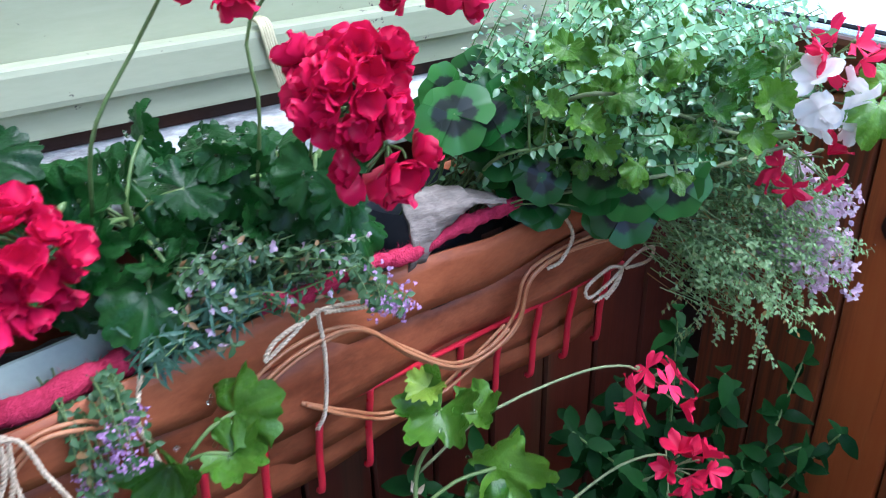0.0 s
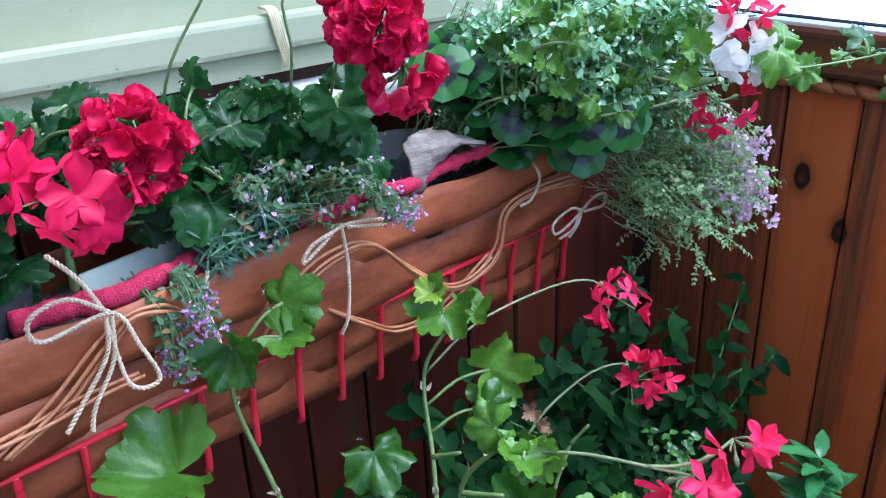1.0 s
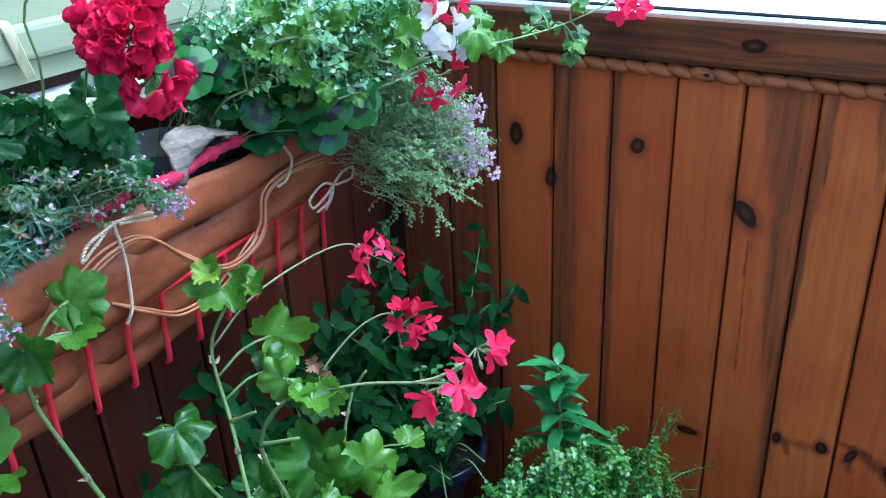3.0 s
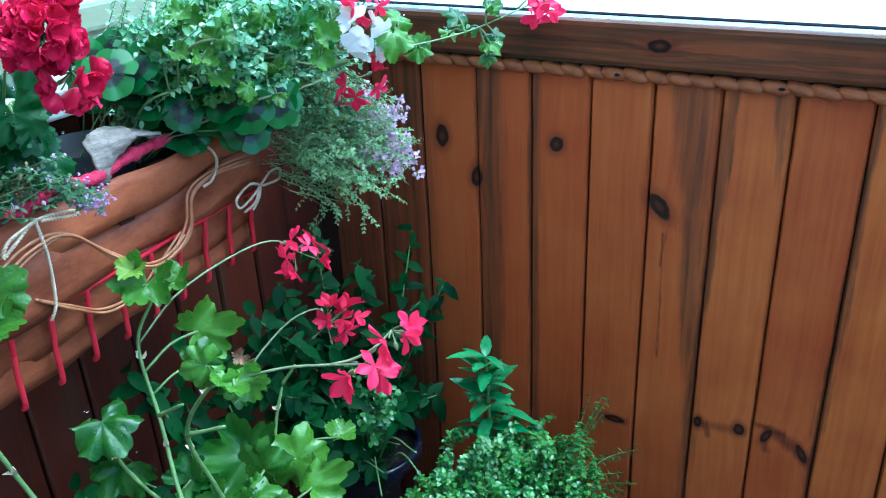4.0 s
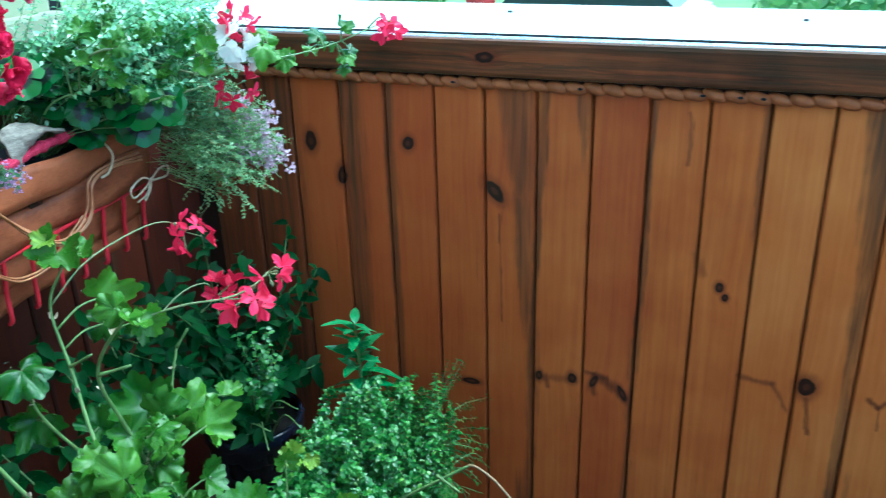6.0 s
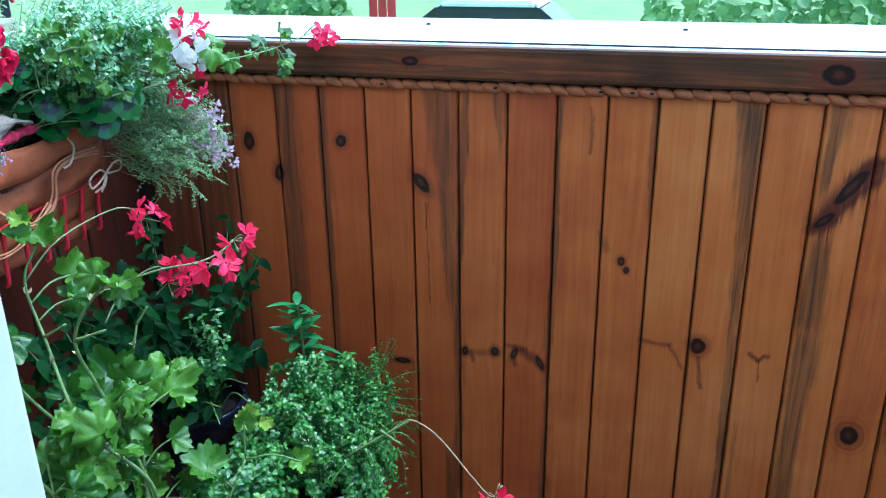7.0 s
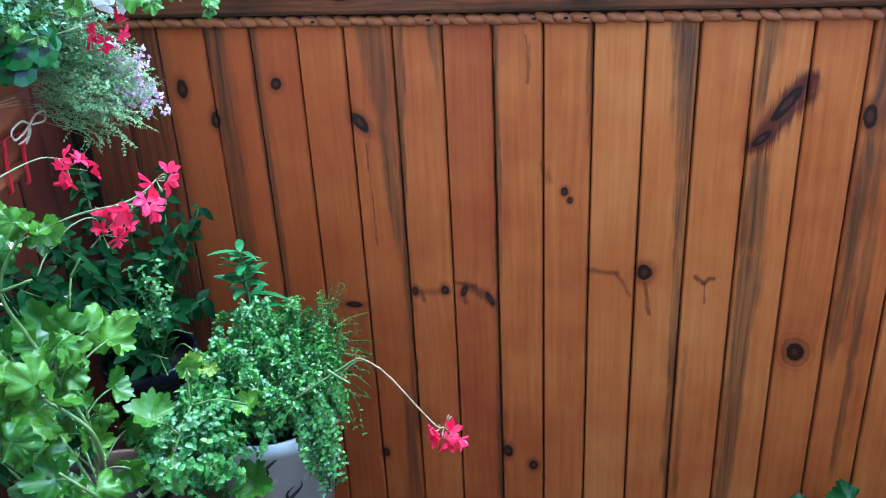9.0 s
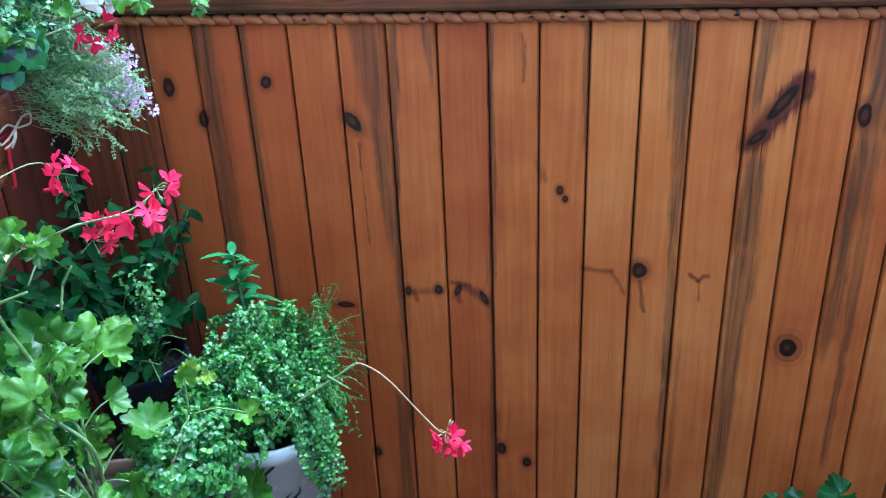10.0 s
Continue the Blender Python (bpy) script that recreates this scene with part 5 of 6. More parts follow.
for cx, cy, cz, n in ((-0.383, 0.222, 1.068, 12), (-0.378, 0.046, 1.045, 12), (-0.385, 0.028, 1.010, 10)):
    for k in range(n):
        foot = spot(cy - 0.10, -0.03, 1.045) + jitter(rng, 0.012)
        end = Vector((cx, cy, cz)) + jitter(rng, 0.016)
        stems.append([foot, (foot + end) / 2 + Vector((0.012, 0, 0.018)), end])
bushy("lobelia", spot(0.0, -0.03, 1.045), "lilac-flowered lobelia sprays hanging over the basket's rim", "lobelia", rng, stems, OVAL, M_WISPY_DARK, 0.0065, 0.010, 0.2, M_STALK, 0.0006, group_mat=M_VIOLET, tip_count=12, tip_size=0.0027)

# trailing geranium with white and red flowers towards the rail
rng = random.Random(71)
leaves = [((-0.291, 0.595, 1.150), 0.030), ((-0.285, 0.64, 1.125), 0.020), ((-0.262, 0.700, 1.150), 0.024), ((-0.238, 0.728, 1.158), 0.022), ((-0.232, 0.735, 1.125), 0.018), ((-0.30, 0.62, 1.16), 0.024), ((-0.43, 0.45, 1.17), 0.024), ((-0.40, 0.50, 1.17), 0.022)]
leaves += [((-0.289, 0.72, 1.125), 0.016), ((-0.262, 0.725, 1.133), 0.016), ((-0.23, 0.72, 1.117), 0.018), ((-0.235, 0.72, 1.100), 0.015), ((-0.300, 0.655, 1.118), 0.024)]
leaves += [(p, rng.uniform(0.010, 0.020)) for p in cloud(rng, (-0.40, 0.475, 1.160), (0.080, 0.125, 0.070), 95)]
tr = leafy_plant("trailing_geranium", spot(0.30, -0.06, 1.04), "trailing geranium with white and red flowers reaching over the rail", "geranium",
                 [[spot(0.30, -0.06, 1.04), (-0.43, 0.44, 1.13), (-0.36, 0.53, 1.135), (-0.30, 0.60, 1.13), (-0.25, 0.70, 1.135), (-0.205, 0.785, 1.155)],
                  [spot(0.28, -0.06, 1.04), (-0.44, 0.36, 1.12), (-0.39, 0.46, 1.118), (-0.335, 0.555, 1.125)], [spot(0.32, -0.07, 1.05), (-0.45, 0.42, 1.17), (-0.38, 0.51, 1.15), (-0.335, 0.56, 1.15)]],
                 M_STEM, LEAF_IVY, leaves, rng, 0.0016, 0.5)
flower_head(tr, rng, (-0.322, 0.577, 1.150), 0.029, FLORET_WHITE, 8, (0.6, -0.6, 0.2), [(-0.36, 0.54, 1.14), (-0.345, 0.56, 1.145)], buds=2)
flower_head(tr, rng, (-0.325, 0.590, 1.184), 0.020, FLORET_SCARLET, 5, (0.5, -0.3, 0.3), [(-0.36, 0.54, 1.15), (-0.34, 0.57, 1.18)], buds=3)
flower_head(tr, rng, (-0.330, 0.574, 1.090), 0.025, FLORET_SCARLET, 6, (0.6, -0.6, -0.2), [(-0.35, 0.55, 1.125), (-0.34, 0.56, 1.11)], buds=2)
flower_head(tr, rng, (-0.198, 0.806, 1.150), 0.017, FLORET_SCARLET, 4, (0.4, -0.3, -0.6), [(-0.215, 0.77, 1.152), (-0.205, 0.79, 1.165)], buds=3)
for pts in ([(-0.430, 0.380, 1.150), (-0.372, 0.385, 1.180), (-0.368, 0.455, 1.154), (-0.356, 0.520, 1.126), (-0.335, 0.562, 1.120)],
            [(-0.430, 0.400, 1.080), (-0.372, 0.436, 1.104), (-0.352, 0.500, 1.106), (-0.338, 0.562, 1.112)]):
    link("flower_stalk", Soup().add(*tube(spline(pts, 24), 0.0016, 6)).mesh("flower_stalk", M_STALK_PALE), tr, label="pale green flower stalk")
bud = Soup()
bud.add(*tube(spline([(-0.36, 0.535, 1.118), (-0.345, 0.548, 1.121), (-0.330, 0.560, 1.124)], 8), [0.001, 0.003, 0.005, 0.006, 0.006, 0.005, 0.004, 0.003, 0.001], 8))
link("bud", bud.mesh("bud", M_STEM), tr, label="green bud")

# ---- pots and plants below ----
stand = thing("plant_stand", (-0.31, 0.47, FLOOR_Z), "dark low wooden plant stand under the pots", "stand")
for k in range(5):
    part("board", box(-0.59 + 0.108 * k, -0.486 + 0.108 * k, 0.10, 0.72 if k < 3 else 0.57, 0.205, 0.225, 0.003), M_STAKE, stand)
for y, x1 in ((0.16, -0.06), (0.52, -0.06), (0.68, -0.275)):
    part("batten", box(-0.585, x1, y - 0.02, y + 0.02, 0.182, 0.2045, 0.002), M_STAKE, stand)
    for x in (-0.565, x1 - 0.025):
        part("leg", box(x - 0.02, x + 0.02, y - 0.019, y + 0.019, FLOOR_Z, 0.1815, 0.003), M_STAKE, stand)


def plant_pot(name, x, y, z0, z1, r0, r1, mat, label, lip=0.008, soil=0.03):
    """A turned pot with a lip and soil inside."""
    t = thing(name, (x, y, z0), label, "pot", "flower pots")
    prof = [(r0 * 0.2, z0), (r0, z0), (r1 - lip * 0.6, z1 - 0.03), (r1, z1 - 0.028), (r1 + 0.002, z1 - 0.004), (r1 - 0.002, z1), (r1 - lip, z1 - 0.002), (r1 - lip * 1.2, z1 - soil), (0.001, z1 - soil)]
    seg = 40
    v = [(x + r * math.cos(2 * math.pi * k / seg), y + r * math.sin(2 * math.pi * k / seg), z) for r, z in prof[:-1] for k in range(seg)]
    f = [(i * seg + k, i * seg + (k + 1) % seg, (i + 1) * seg + (k + 1) % seg, (i + 1) * seg + k) for i in range(len(prof) - 2) for k in range(seg)]
    link("body", mesh_of("body", v, f, mat), t)
    sv, sf = [(x, y, z1 - soil + 0.004)], []
    for ring in (1, 2, 3):
        for k in range(24):
            r = (r1 - lip * 1.1) * ring / 3
            sv.append((x + r * math.cos(2 * math.pi * k / 24), y + r * math.sin(2 * math.pi * k / 24), z1 - soil + 0.004 + 0.006 * noise.noise(Vector((r * 50, k, z1)))))
    sf = [(0, 1 + k, 1 + (k + 1) % 24) for k in range(24)] + [(1 + 24 * a + k, 25 + 24 * a + k, 25 + 24 * a + (k + 1) % 24, 1 + 24 * a + (k + 1) % 24) for a in (0, 1) for k in range(24)]
    link("soil", mesh_of("soil", sv, sf, M_SOIL), t, label="dark wet soil")
    return t


plant_pot("flower_pot", -0.425, 0.635, 0.226, 0.490, 0.065, 0.090, M_BLUE, "dark blue plastic flower pot on the stand")
plant_pot("flower_pot", -0.270, 0.250, 0.226, 0.500, 0.075, 0.105, M_TERRA, "dark brown plastic flower pot on the stand")
white_pot = plant_pot("flower_pot", -0.128, 0.515, 0.226, 0.482, 0.082, 0.112, M_CERAMIC, "white ceramic flower pot with a black leaf pattern")
rng = random.Random(15)
for k in range(26):
    a, z = rng.uniform(-1.9, 1.0), rng.uniform(0.27, 0.42)
    pts = []
    for j in range(5):
        aa, zz = a + 0.08 * j + 0.05 * math.sin(j * 2 + k), z + 0.012 * j * (1 if k % 2 else -0.4)
        r = 0.082 + 0.0252 * (zz - 0.226) / 0.226 + 0.0008
        pts.append((-0.128 + r * math.cos(aa), 0.515 + r * math.sin(aa), zz))
    link("pattern", Soup().add(*tube(spline(pts, 10), [0.0004, 0.0012, 0.002, 0.0026, 0.003, 0.003, 0.0028, 0.0022, 0.0016, 0.001, 0.0004], 5)).mesh("pattern", M_INK), white_pot)

# ivy-leaved geranium
rng = random.Random(81)
P = [(-0.270, 0.25, 0.475), (-0.24, 0.24, 0.475), (-0.29, 0.27, 0.475), (-0.26, 0.22, 0.475)]
STEMS = [[P[0], (-0.224, 0.209, 0.638), (-0.302, 0.193, 0.729), (-0.365, 0.227, 0.832), (-0.392, 0.242, 0.901), (-0.382, 0.262, 0.945)],
         [P[1], (-0.25, 0.235, 0.62), (-0.285, 0.22, 0.76), (-0.298, 0.204, 0.847), (-0.25, 0.205, 0.92), (-0.222, 0.212, 0.935)],
         [P[2], (-0.31, 0.31, 0.62), (-0.342, 0.36, 0.72), (-0.345, 0.387, 0.775)],
         [P[3], (-0.30, 0.15, 0.62), (-0.36, 0.10, 0.78), (-0.386, 0.076, 0.888), (-0.40, 0.065, 0.96), (-0.396, 0.08, 1.00)],
         [P[0], (-0.33, 0.25, 0.62), (-0.39, 0.20, 0.76), (-0.392, 0.18, 0.83)],
         [P[1], (-0.18, 0.27, 0.53), (-0.16, 0.34, 0.60)],
         [P[2], (-0.20, 0.16, 0.58), (-0.22, 0.13, 0.64)]]
LEAVES = [((-0.380, 0.258, 0.965), 0.037), ((-0.372, 0.285, 0.955), 0.024), ((-0.376, 0.306, 0.886), 0.042), ((-0.360, 0.285, 0.862), 0.030), ((-0.247, 0.198, 0.944), 0.024), ((-0.220, 0.214, 0.932), 0.024), ((-0.235, 0.225, 0.915), 0.026),
          ((-0.219, 0.200, 0.930), 0.026), ((-0.386, 0.178, 0.850), 0.040), ((-0.427, 0.213, 0.751), 0.038), ((-0.362, 0.246, 0.734), 0.030), ((-0.342, 0.313, 0.722), 0.055), ((-0.300, 0.345, 0.712), 0.044), ((-0.313, 0.439, 0.673), 0.024),
          ((-0.296, 0.290, 0.739), 0.038), ((-0.242, 0.303, 0.726), 0.038), ((-0.258, 0.172, 0.737), 0.036), ((-0.307, 0.174, 0.654), 0.042), ((-0.239, 0.144, 0.615), 0.038), ((-0.197, 0.229, 0.570), 0.030), ((-0.245, 0.232, 0.734), 0.026),
          ((-0.395, 0.068, 1.000), 0.034), ((-0.392, 0.113, 1.022), 0.034), ((-0.382, 0.104, 1.000), 0.026), ((-0.163, 0.352, 0.657), 0.020), ((-0.075, 0.350, 0.604), 0.022)]
LEAVES += [((-0.105, 0.375, 0.440), 0.040), ((-0.20, 0.30, 0.60), 0.040), ((-0.165, 0.26, 0.545), 0.034)]
LEAVES = [(p, s * (1.04 if p[2] < 0.80 else 1.0)) for p, s in LEAVES]
inner = random.Random(82)
LEAVES += [(p, inner.uniform(0.026, 0.036)) for p in cloud(inner, (-0.29, 0.205, 0.71), (0.07, 0.10, 0.11), 16)]
LEAVES += [(p, rng.uniform(0.022, 0.036)) for p in cloud(rng, (-0.28, 0.21, 0.62), (0.10, 0.12, 0.10), 16)]
ivy = leafy_plant("ivy_geranium", (-0.27, 0.25, 0.475), "ivy-leaved geranium with fresh green leaves and red flowers", "geranium", STEMS, M_STEM, LEAF_IVY, LEAVES, rng, 0.0029, 0.65, nodes=10)
flower_head(ivy, rng, (-0.345, 0.447, 0.925), 0.026, FLORET_SCARLET, 6, (0.5, -0.3, 0.2), [(-0.392, 0.242, 0.901), (-0.385, 0.30, 0.935), (-0.372, 0.38, 0.948), (-0.36, 0.425, 0.945)], buds=4, thick=0.0014, stalk_mat=M_STALK_PALE)
flower_head(ivy, rng, (-0.345, 0.505, 0.805), 0.028, FLORET_SCARLET, 8, (0.4, 0.1, 0.3), [(-0.365, 0.345, 0.795), (-0.362, 0.375, 0.82), (-0.357, 0.43, 0.838), (-0.350, 0.475, 0.832)], buds=4, thick=0.0014, stalk_mat=M_STALK_PALE)
flower_head(ivy, rng, (-0.109, 0.248, 0.951), 0.016, FLORET_SCARLET, 3, (0.7, -0.6, 0.2), [(-0.222, 0.212, 0.930), (-0.18, 0.225, 0.945), (-0.14, 0.238, 0.952)], buds=2, size=1.0, thick=0.0014, stalk_mat=M_STALK_PALE)
flower_head(ivy, rng, (-0.098, 0.280, 0.972), 0.015, FLORET_SCARLET, 3, (0.6, -0.3, 0.2), [(-0.14, 0.238, 0.952), (-0.125, 0.25, 0.955), (-0.112, 0.265, 0.962)], buds=2, thick=0.0014, stalk_mat=M_STALK_PALE)
link("flower_stalk", Soup().add(*tube(spline([(-0.163, 0.39, 0.50), (-0.08, 0.43, 0.535), (-0.015, 0.452, 0.574), (0.051, 0.475, 0.615)], 24), 0.0021, 6)).mesh("flower_stalk", M_STALK), ivy, label="long green stem that bends at its end")
flower_head(ivy, rng, (0.199, 0.417, 0.531), 0.017, FLORET_SCARLET, 6, (0.3, -0.6, -0.4), [(0.048, 0.474, 0.614), (0.062, 0.473, 0.615), (0.10, 0.462, 0.60), (0.155, 0.438, 0.558), (0.185, 0.423, 0.540)], buds=7, thick=0.0019, stalk_mat=M_STALK_BROWN)
for a, b in (((-0.302, 0.193, 0.729), (-0.27, 0.20, 0.75)), ((-0.365, 0.227, 0.832), (-0.335, 0.235, 0.85)), ((-0.345, 0.387, 0.775), (-0.332, 0.40, 0.80)), ((0.01, 0.45, 0.606), (0.045, 0.45, 0.585)), ((-0.298, 0.204, 0.847), (-0.262, 0.22, 0.858))):
    link("spur", Soup().add(*tube(spline([a, (Vector(a) + Vector(b)) / 2, b], 6), [0.0028, 0.0024, 0.002, 0.0018, 0.0018, 0.002, 0.0016], 6)).mesh("spur", M_STALK), ivy, label="cut stem spur")

leaf_on(ivy, LEAF_IVY[2:3], rng, (-0.380, 0.006, 0.925), (0.35, -0.30, 0.95), 0.054, (-0.5, -0.6, -0.3), (-0.386, 0.076, 0.888), None)
LEAF_PALE = [lobed_leaf("pale_leaf", M_IVY_PALE, 5, 0.18, 0.09, 0.2 + 0.2 * k, 61 + k) for k in range(2)]
LEAF_DRY = [lobed_leaf("dry_leaf", M_DRY, 5, 0.3, 0.12, 0.9, 71)]
for place, size in (((-0.172, 0.385, 0.640), 0.022), ((-0.150, 0.392, 0.634), 0.014), ((-0.100, 0.398, 0.566), 0.020), ((-0.088, 0.405, 0.556), 0.015), ((-0.388, 0.252, 0.982), 0.018)):
    leaf_on(ivy, LEAF_PALE, rng, place, CAM_SIDE + jitter(rng, 0.5), size, jitter(rng, 1.0), label="yellowing leaf")
for place, size in (((-0.315, 0.305, 0.872), 0.011), ((-0.305, 0.300, 0.862), 0.009), ((-0.370, 0.186, 0.838), 0.007)):
    leaf_on(ivy, LEAF_DRY, rng, place, CAM_SIDE + jitter(rng, 0.8), size, jitter(rng, 1.0), label="dry brown leaf")

# thyme-like bush in the white pot
rng = random.Random(91)
stems = []
for k in range(500):
    d = jitter(rng, 1.0)
    while not 0.45 < d.length < 1 or d.z < -0.75 or (d.z < -0.15 and d.y < -0.35 and d.x > -0.25):
        d = jitter(rng, 1.0)
    foot = Vector((-0.128, 0.515, 0.456)) + Vector((0.07 * d.x, 0.07 * d.y, 0))
    lump = 0.86 + 0.30 * noise.noise(d * 2.2) + rng.uniform(-0.05, 0.12)
    end = Vector((-0.120, 0.525, 0.540)) + Vector((0.118 * d.x, 0.200 * d.y, 0.150 * d.z)) * lump
    out = Vector((0.03 * d.x, 0.03 * d.y, 0.05 if d.z > -0.2 else 0.09))
    stems.append([foot, foot * 0.5 + end * 0.5 + out + jitter(rng, 0.015), end])
for k in range(105):
    a = math.radians(rng.choice((rng.uniform(-190, -108), rng.uniform(-190, -108), rng.uniform(-38, -15))))
    r = rng.uniform(0.118, 0.150)
    end = Vector((-0.128 + r * math.cos(a), 0.515 + r * math.sin(a), rng.uniform(0.38, 0.48))) + jitter(rng, 0.02)
    foot = Vector((-0.128 + 0.07 * math.cos(a), 0.515 + 0.07 * math.sin(a), 0.456))
    stems.append([foot, foot * 0.4 + end * 0.6 + Vector((0, 0, 0.07)), end])
for k in range(46):
    a = math.radians(rng.uniform(-28, 40))
    r = rng.uniform(0.112, 0.135)
    foot = Vector((-0.128 + 0.08 * math.cos(a), 0.515 + 0.08 * math.sin(a), 0.462))
    end = Vector((-0.128 + r * math.cos(a), 0.515 + r * math.sin(a), rng.uniform(0.455, 0.51)))
    stems.append([foot, foot * 0.5 + end * 0.5 + Vector((0, 0, 0.035)), end])
for k in range(16):
    foot = Vector((-0.11, 0.56, 0.49))
    end = Vector((-0.05 + rng.uniform(-0.02, 0.06), 0.70 + rng.uniform(-0.06, 0.06), rng.uniform(0.36, 0.56)))
    stems.append([foot + jitter(rng, 0.03), foot * 0.4 + end * 0.6 + Vector((0, 0, 0.03)), end])
for k in range(5):
    end = Vector((-0.10 + rng.uniform(-0.02, 0.03), 0.80 + rng.uniform(-0.02, 0.02), 0.575 + rng.uniform(-0.05, 0.02)))
    stems.append([(-0.12, 0.58, 0.49), (-0.11, 0.70, 0.51), end])
bushy("thyme", (-0.128, 0.515, 0.456), "dense green thyme bush in the white pot", "thyme", rng, stems, OVAL_WIDE, M_THYME, 0.0084, 0.0079, 0.15, spread=1.0, wet=0.05)
# wiry sprigs at its side
rng = random.Random(92)
stems = []
for k in range(15):
    foot = Vector((-0.08, 0.565, 0.465)) + jitter(rng, 0.03)
    end = Vector((rng.uniform(-0.05, 0.015), 0.62 + rng.uniform(-0.04, 0.05), rng.uniform(0.34, 0.48)))
    stems.append([foot, foot * 0.45 + end * 0.55 + Vector((0.012, 0.0, 0.030)) + jitter(rng, 0.015), end])
bushy("wiry_plant", (-0.09, 0.57, 0.42), "wiry almost bare sprigs hanging beside the white pot", "plant", rng, stems, OVAL_SLIM, M_THYME, 0.007, 0.016, 0.5, stem_r=0.0010)
rng = random.Random(94)
stems = []
for k in range(45):
    foot = Vector((-0.18, 0.45, 0.465)) + jitter(rng, 0.025)
    end = Vector((rng.uniform(-0.24, -0.170), 0.395 + rng.uniform(-0.03, 0.03), rng.uniform(0.38, 0.49)))
    stems.append([foot, foot * 0.4 + end * 0.6 + Vector((0.012, -0.004, 0.03)), end])
bushy("thyme", (-0.16, 0.45, 0.456), "thyme sprigs hanging over the rim of the white pot", "thyme", rng, stems, OVAL_WIDE, M_THYME, 0.0095, 0.0085, 0.1, spread=1.0)
# second low clump of the same kind beside the geranium
rng = random.Random(93)
stems = []
for k in range(200):
    d = jitter(rng, 1.0)
    while not 0.3 < d.length < 1 or d.z < -0.2:
        d = jitter(rng, 1.0)
    foot = Vector((-0.20, 0.33, 0.478)) + Vector((0.03 * d.x, 0.03 * d.y, 0))
    end = Vector((-0.165, 0.335, 0.515)) + Vector((0.10 * d.x, 0.105 * d.y, 0.105 * d.z))
    stems.append([foot, foot * 0.5 + end * 0.5 + Vector((0, 0, 0.02)), end])
bushy("thyme", (-0.20, 0.33, 0.478), "low clump of thyme beside the geranium", "thyme", rng, stems, OVAL_WIDE, M_THYME, 0.0105, 0.0085, 0.45, spread=1.0)

# tall plant with long pointed leaves in a rosette
rng = random.Random(101)


def rosette(name, stem, label, category, meshes, mat, levels, size, rng, top=1.0):
    t = thing(name, stem[0], label, category)
    line = spline(stem, 40)
    link("stem", Soup().add(*tube(line, np.linspace(0.0032, 0.0018, 41), 7)).mesh("stem", mat), t)
    for i, share in enumerate(np.linspace(0.45, 1.0, levels)):
        p = Vector(line[int(share * 40)])
        for k in range(2 if i < levels - 4 else 3):
            a = 1.571 * i + (3.1416 if i < levels - 4 else 2.0944) * k + rng.uniform(-0.25, 0.25)
            rise = -0.1 + 0.9 * max(0, share - 0.6) * 2.0 * top
            d = Vector((math.cos(a), math.sin(a), rise))
            up = Vector((0, 0, 1)) - d * 0.3
            leaf_on(t, meshes, rng, p, up + jitter(rng, 0.3), size * rng.uniform(0.65, 1.15) * (1.0 if share < 0.9 else 0.8), d)
    return t


rosette("pointed_leaf_plant", [(-0.16, 0.57, 0.468), (-0.19, 0.62, 0.60), (-0.206, 0.642, 0.705)], "plant with long pointed green leaves in a rosette", "plant", LEAF_MINT, M_STEM, 13, 0.064, rng, 0.85)

# dark pointed-leaved climbers in the blue pot by the corner
def climber(seed, tops, label, size, mesh, per=9, foot=(-0.425, 0.635, 0.462)):
    rng = random.Random(seed)
    foot = Vector(foot)
    t = thing("climbing_plant", foot, label, "plant", "dark climbers below the basket")
    s = Soup()
    for top in tops:
        top = Vector(top)
        start = foot + Vector((rng.uniform(-0.05, 0.05), rng.uniform(-0.05, 0.05), 0))
        line = spline([start, start * 0.5 + top * 0.5 + Vector((rng.uniform(-0.03, 0.01), rng.uniform(-0.02, 0.03), 0.03)), top], 24)
        s.add(*tube(line, np.linspace(0.0022, 0.001, 25), 6))
        for i in range(per):
            p = Vector(line[int(24 * (0.3 + 0.7 * i / (per - 1)))])
            for sgn in (-1, 1):
                a = 1.4 * i + rng.uniform(-0.4, 0.4)
                d = Vector((math.cos(a) * sgn, math.sin(a) * sgn, -0.15 + rng.uniform(-0.25, 0.25)))
                leaf_on(t, mesh, rng, p, Vector((0.35, -0.35, 0.8)) + jitter(rng, 0.5), size * rng.uniform(0.55, 1.0), d)
    link("stem", s.mesh("stem", M_STEM), t)
    return t


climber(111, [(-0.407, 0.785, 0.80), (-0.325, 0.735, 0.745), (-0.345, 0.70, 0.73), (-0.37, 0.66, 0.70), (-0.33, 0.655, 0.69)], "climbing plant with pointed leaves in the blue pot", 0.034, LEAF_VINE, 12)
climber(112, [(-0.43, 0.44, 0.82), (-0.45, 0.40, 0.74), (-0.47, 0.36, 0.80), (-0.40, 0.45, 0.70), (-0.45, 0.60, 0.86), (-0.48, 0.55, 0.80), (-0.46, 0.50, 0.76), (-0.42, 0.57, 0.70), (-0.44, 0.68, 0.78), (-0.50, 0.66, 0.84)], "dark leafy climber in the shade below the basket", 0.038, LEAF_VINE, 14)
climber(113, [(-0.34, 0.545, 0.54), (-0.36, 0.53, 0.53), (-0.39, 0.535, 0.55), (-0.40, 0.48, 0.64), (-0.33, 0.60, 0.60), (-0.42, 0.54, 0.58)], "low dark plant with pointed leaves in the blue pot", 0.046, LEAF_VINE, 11)
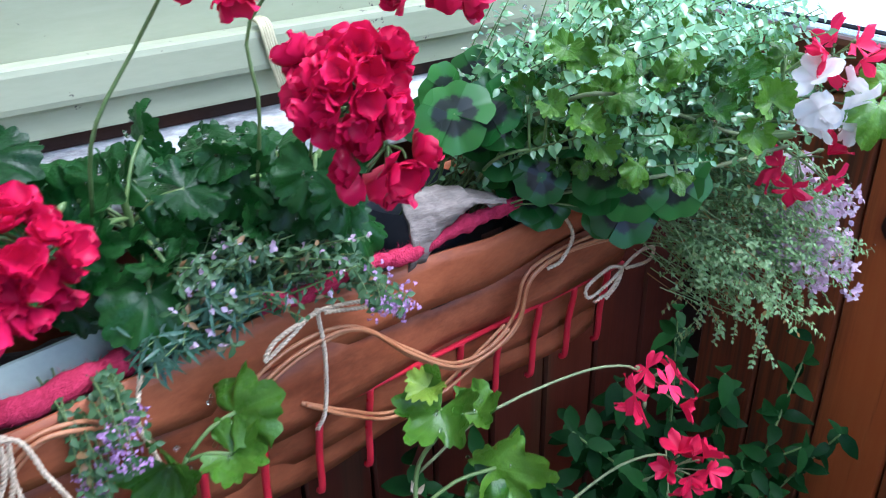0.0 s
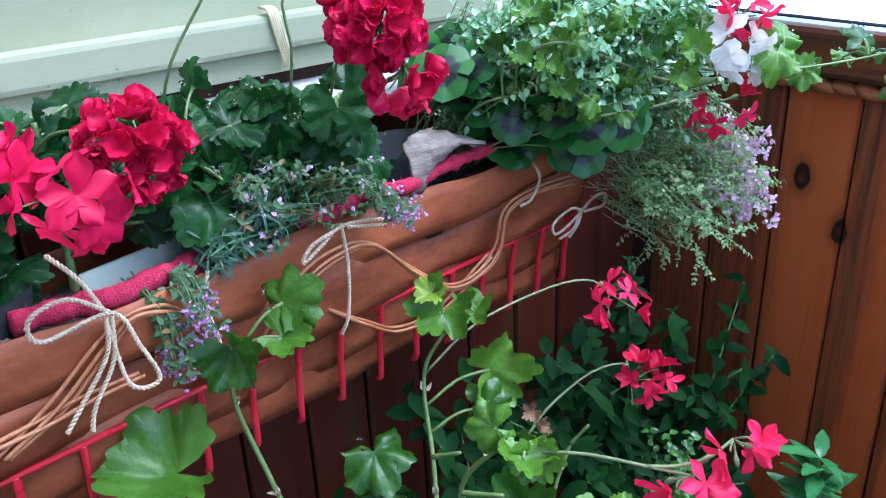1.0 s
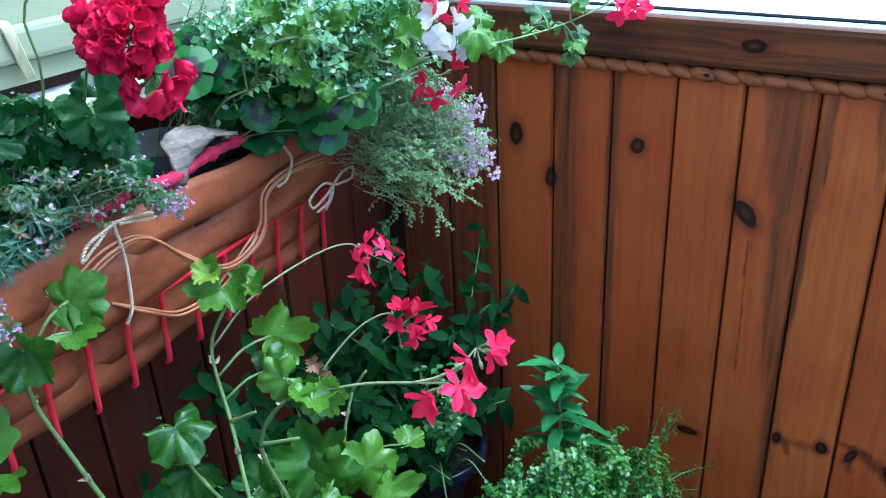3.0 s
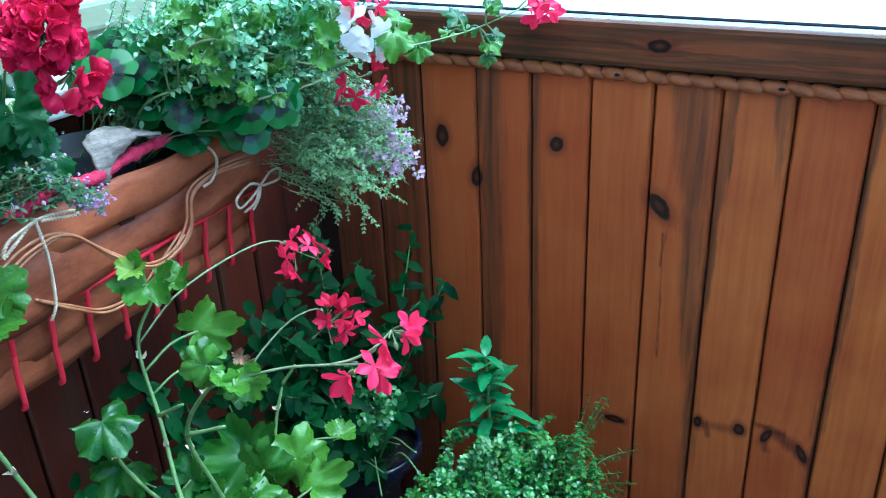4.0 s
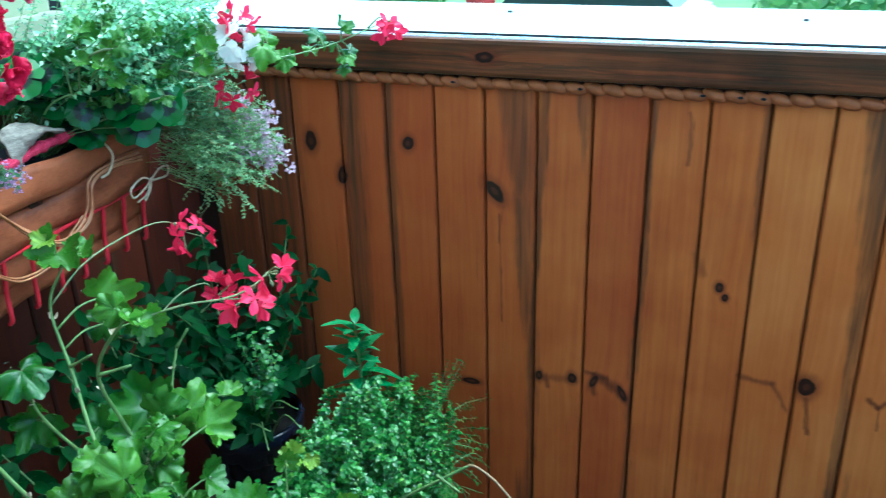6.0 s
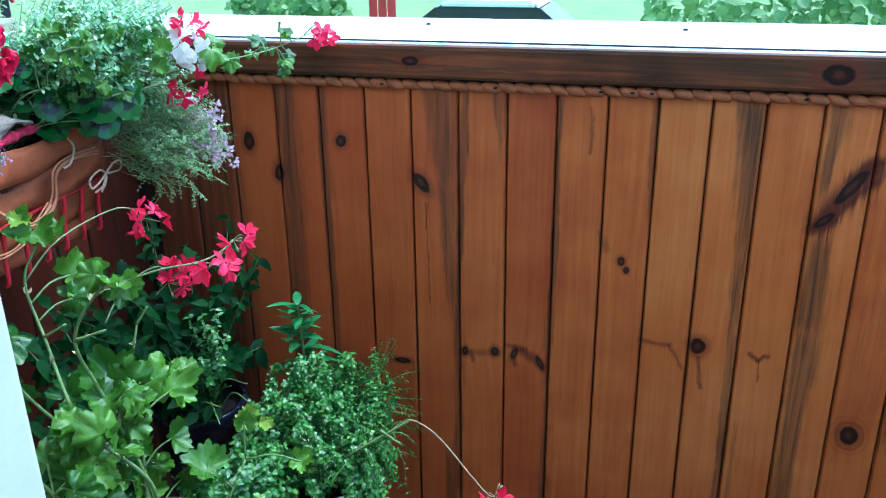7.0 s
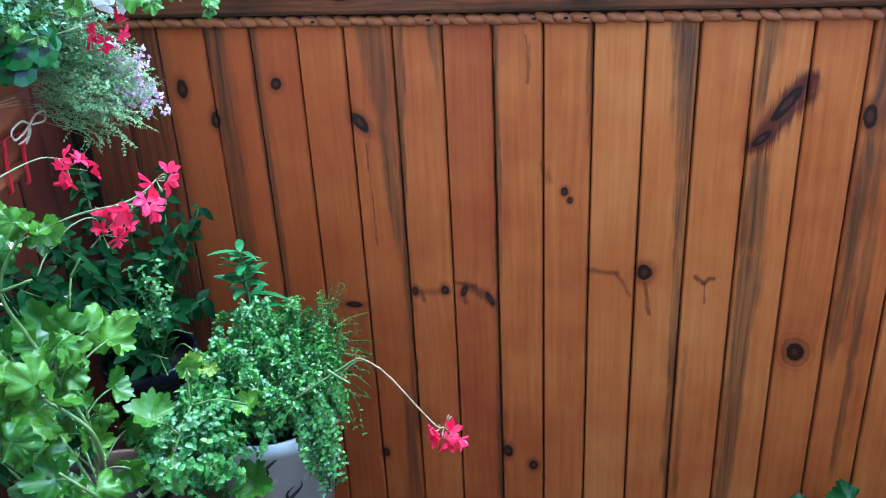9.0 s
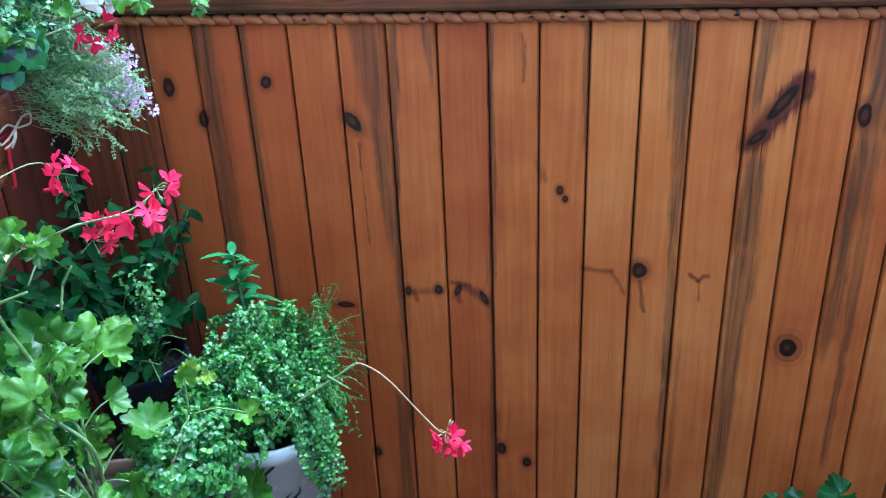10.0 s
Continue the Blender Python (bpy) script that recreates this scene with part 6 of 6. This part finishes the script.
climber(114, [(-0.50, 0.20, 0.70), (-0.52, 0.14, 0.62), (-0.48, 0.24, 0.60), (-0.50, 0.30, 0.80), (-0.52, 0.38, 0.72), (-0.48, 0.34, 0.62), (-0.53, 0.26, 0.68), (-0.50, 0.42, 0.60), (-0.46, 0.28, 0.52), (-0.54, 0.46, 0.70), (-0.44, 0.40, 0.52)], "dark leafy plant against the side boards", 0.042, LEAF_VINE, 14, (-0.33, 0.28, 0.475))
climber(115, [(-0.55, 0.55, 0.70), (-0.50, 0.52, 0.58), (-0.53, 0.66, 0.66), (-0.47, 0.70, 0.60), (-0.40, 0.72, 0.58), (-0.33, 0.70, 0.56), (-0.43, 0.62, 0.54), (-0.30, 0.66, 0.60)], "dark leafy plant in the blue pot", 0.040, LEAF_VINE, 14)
# small shrubby herb between the pots
rng = random.Random(95)
stems = []
for k in range(14):
    end = Vector((-0.325 + rng.uniform(-0.03, 0.03), 0.545 + rng.uniform(-0.03, 0.03), 0.70 + rng.uniform(-0.10, 0.03)))
    stems.append([(-0.385, 0.60, 0.464), (-0.345, 0.57, 0.58), end])
bushy("herb", (-0.385, 0.60, 0.464), "thin upright herb with small round leaves", "herb", rng, stems, OVAL_WIDE, M_THYME, 0.0105, 0.011, 0.35)

rng = random.Random(96)
dry = thing("dry_stems", (-0.36, 0.575, 0.464), "bare pale stems of a cut-back herb in the blue pot", "stems")
for k in range(7):
    top = Vector((-0.29 + rng.uniform(-0.05, 0.04), 0.53 + rng.uniform(-0.04, 0.04), 0.585 + rng.uniform(-0.05, 0.05)))
    foot = Vector((-0.375 + rng.uniform(-0.02, 0.02), 0.585 + rng.uniform(-0.02, 0.02), 0.464))
    link("stem", Soup().add(*tube(spline([foot, foot * 0.5 + top * 0.5 + Vector((-0.01, 0, 0.035)) + jitter(rng, 0.012), top], 14), np.linspace(0.0017, 0.0011, 15), 6)).mesh("stem", M_STALK), dry)

# plant on the floor by the boards
rng = random.Random(121)
plant_pot("flower_pot", 0.86, 0.70, FLOOR_Z, 0.12, 0.07, 0.095, M_TERRA, "brown flower pot on the balcony floor")
leafy_plant("round_leaved_plant", (0.86, 0.70, 0.09), "low plant with round dark green leaves in a floor pot", "plant",
            [[(0.86, 0.70, 0.09), (0.82, 0.70, 0.17), (0.775, 0.70, 0.232)], [(0.86, 0.70, 0.09), (0.87, 0.69, 0.16), (0.90, 0.69, 0.20)], [(0.86, 0.70, 0.09), (0.85, 0.70, 0.18), (0.843, 0.70, 0.250)], [(0.86, 0.70, 0.09), (0.79, 0.70, 0.16), (0.735, 0.70, 0.224)]],
            M_STEM, LEAF_ZONAL, [((0.843, 0.70, 0.252), 0.040), ((0.775, 0.70, 0.236), 0.027), ((0.735, 0.70, 0.222), 0.024)] + [(p, rng.uniform(0.025, 0.035)) for p in cloud(rng, (0.85, 0.70, 0.160), (0.08, 0.06, 0.04), 16)], rng, 0.003, 0.3, Vector((-0.1, -0.4, 0.9)))

# ---- boards of the two parapets ----
PITCH = 0.0855
SEAMS = [-0.607, -0.508, -0.416, -0.320, -0.231, -0.142, -0.054, 0.034, 0.122, 0.209, 0.295, 0.378, 0.463, 0.546, 0.633, 0.717, 0.801] + [0.801 + PITCH * k for k in range(1, 11)]


def board_mesh():
    """One upright board, 1 wide and 1 high, with eased front edges."""
    w, e = 0.5, 0.035
    prof = [(-w, 0.014), (-w, 0.004), (-w + e, 0.0), (w - e, 0.0), (w, 0.004), (w, 0.014)]
    v = [(x, y, z) for z in (0, 0.5, 1) for x, y in prof]
    f = [(6 * r + i, 6 * r + i + 1, 6 * r + i + 7, 6 * r + i + 6) for r in (0, 1) for i in range(5)]
    return v, f


v, f = board_mesh()
BOARD = mesh_of("board", v, f, M_BOARD, True)
BOARD_SIDE = mesh_of("board", v, f, M_BOARD_W_SHADED, True)
rng = random.Random(7)
for a, b in zip(SEAMS, SEAMS[1:]):
    lean = rng.uniform(-0.0012, 0.0012)
    m = Matrix.Translation(((a + b) / 2, WALL_Y + lean, FLOOR_Z + 0.002)) @ Matrix.Diagonal((b - a - 0.0022, 1, 1.090, 1))
    # the board's own red tone, with corner shade painted in toward the left
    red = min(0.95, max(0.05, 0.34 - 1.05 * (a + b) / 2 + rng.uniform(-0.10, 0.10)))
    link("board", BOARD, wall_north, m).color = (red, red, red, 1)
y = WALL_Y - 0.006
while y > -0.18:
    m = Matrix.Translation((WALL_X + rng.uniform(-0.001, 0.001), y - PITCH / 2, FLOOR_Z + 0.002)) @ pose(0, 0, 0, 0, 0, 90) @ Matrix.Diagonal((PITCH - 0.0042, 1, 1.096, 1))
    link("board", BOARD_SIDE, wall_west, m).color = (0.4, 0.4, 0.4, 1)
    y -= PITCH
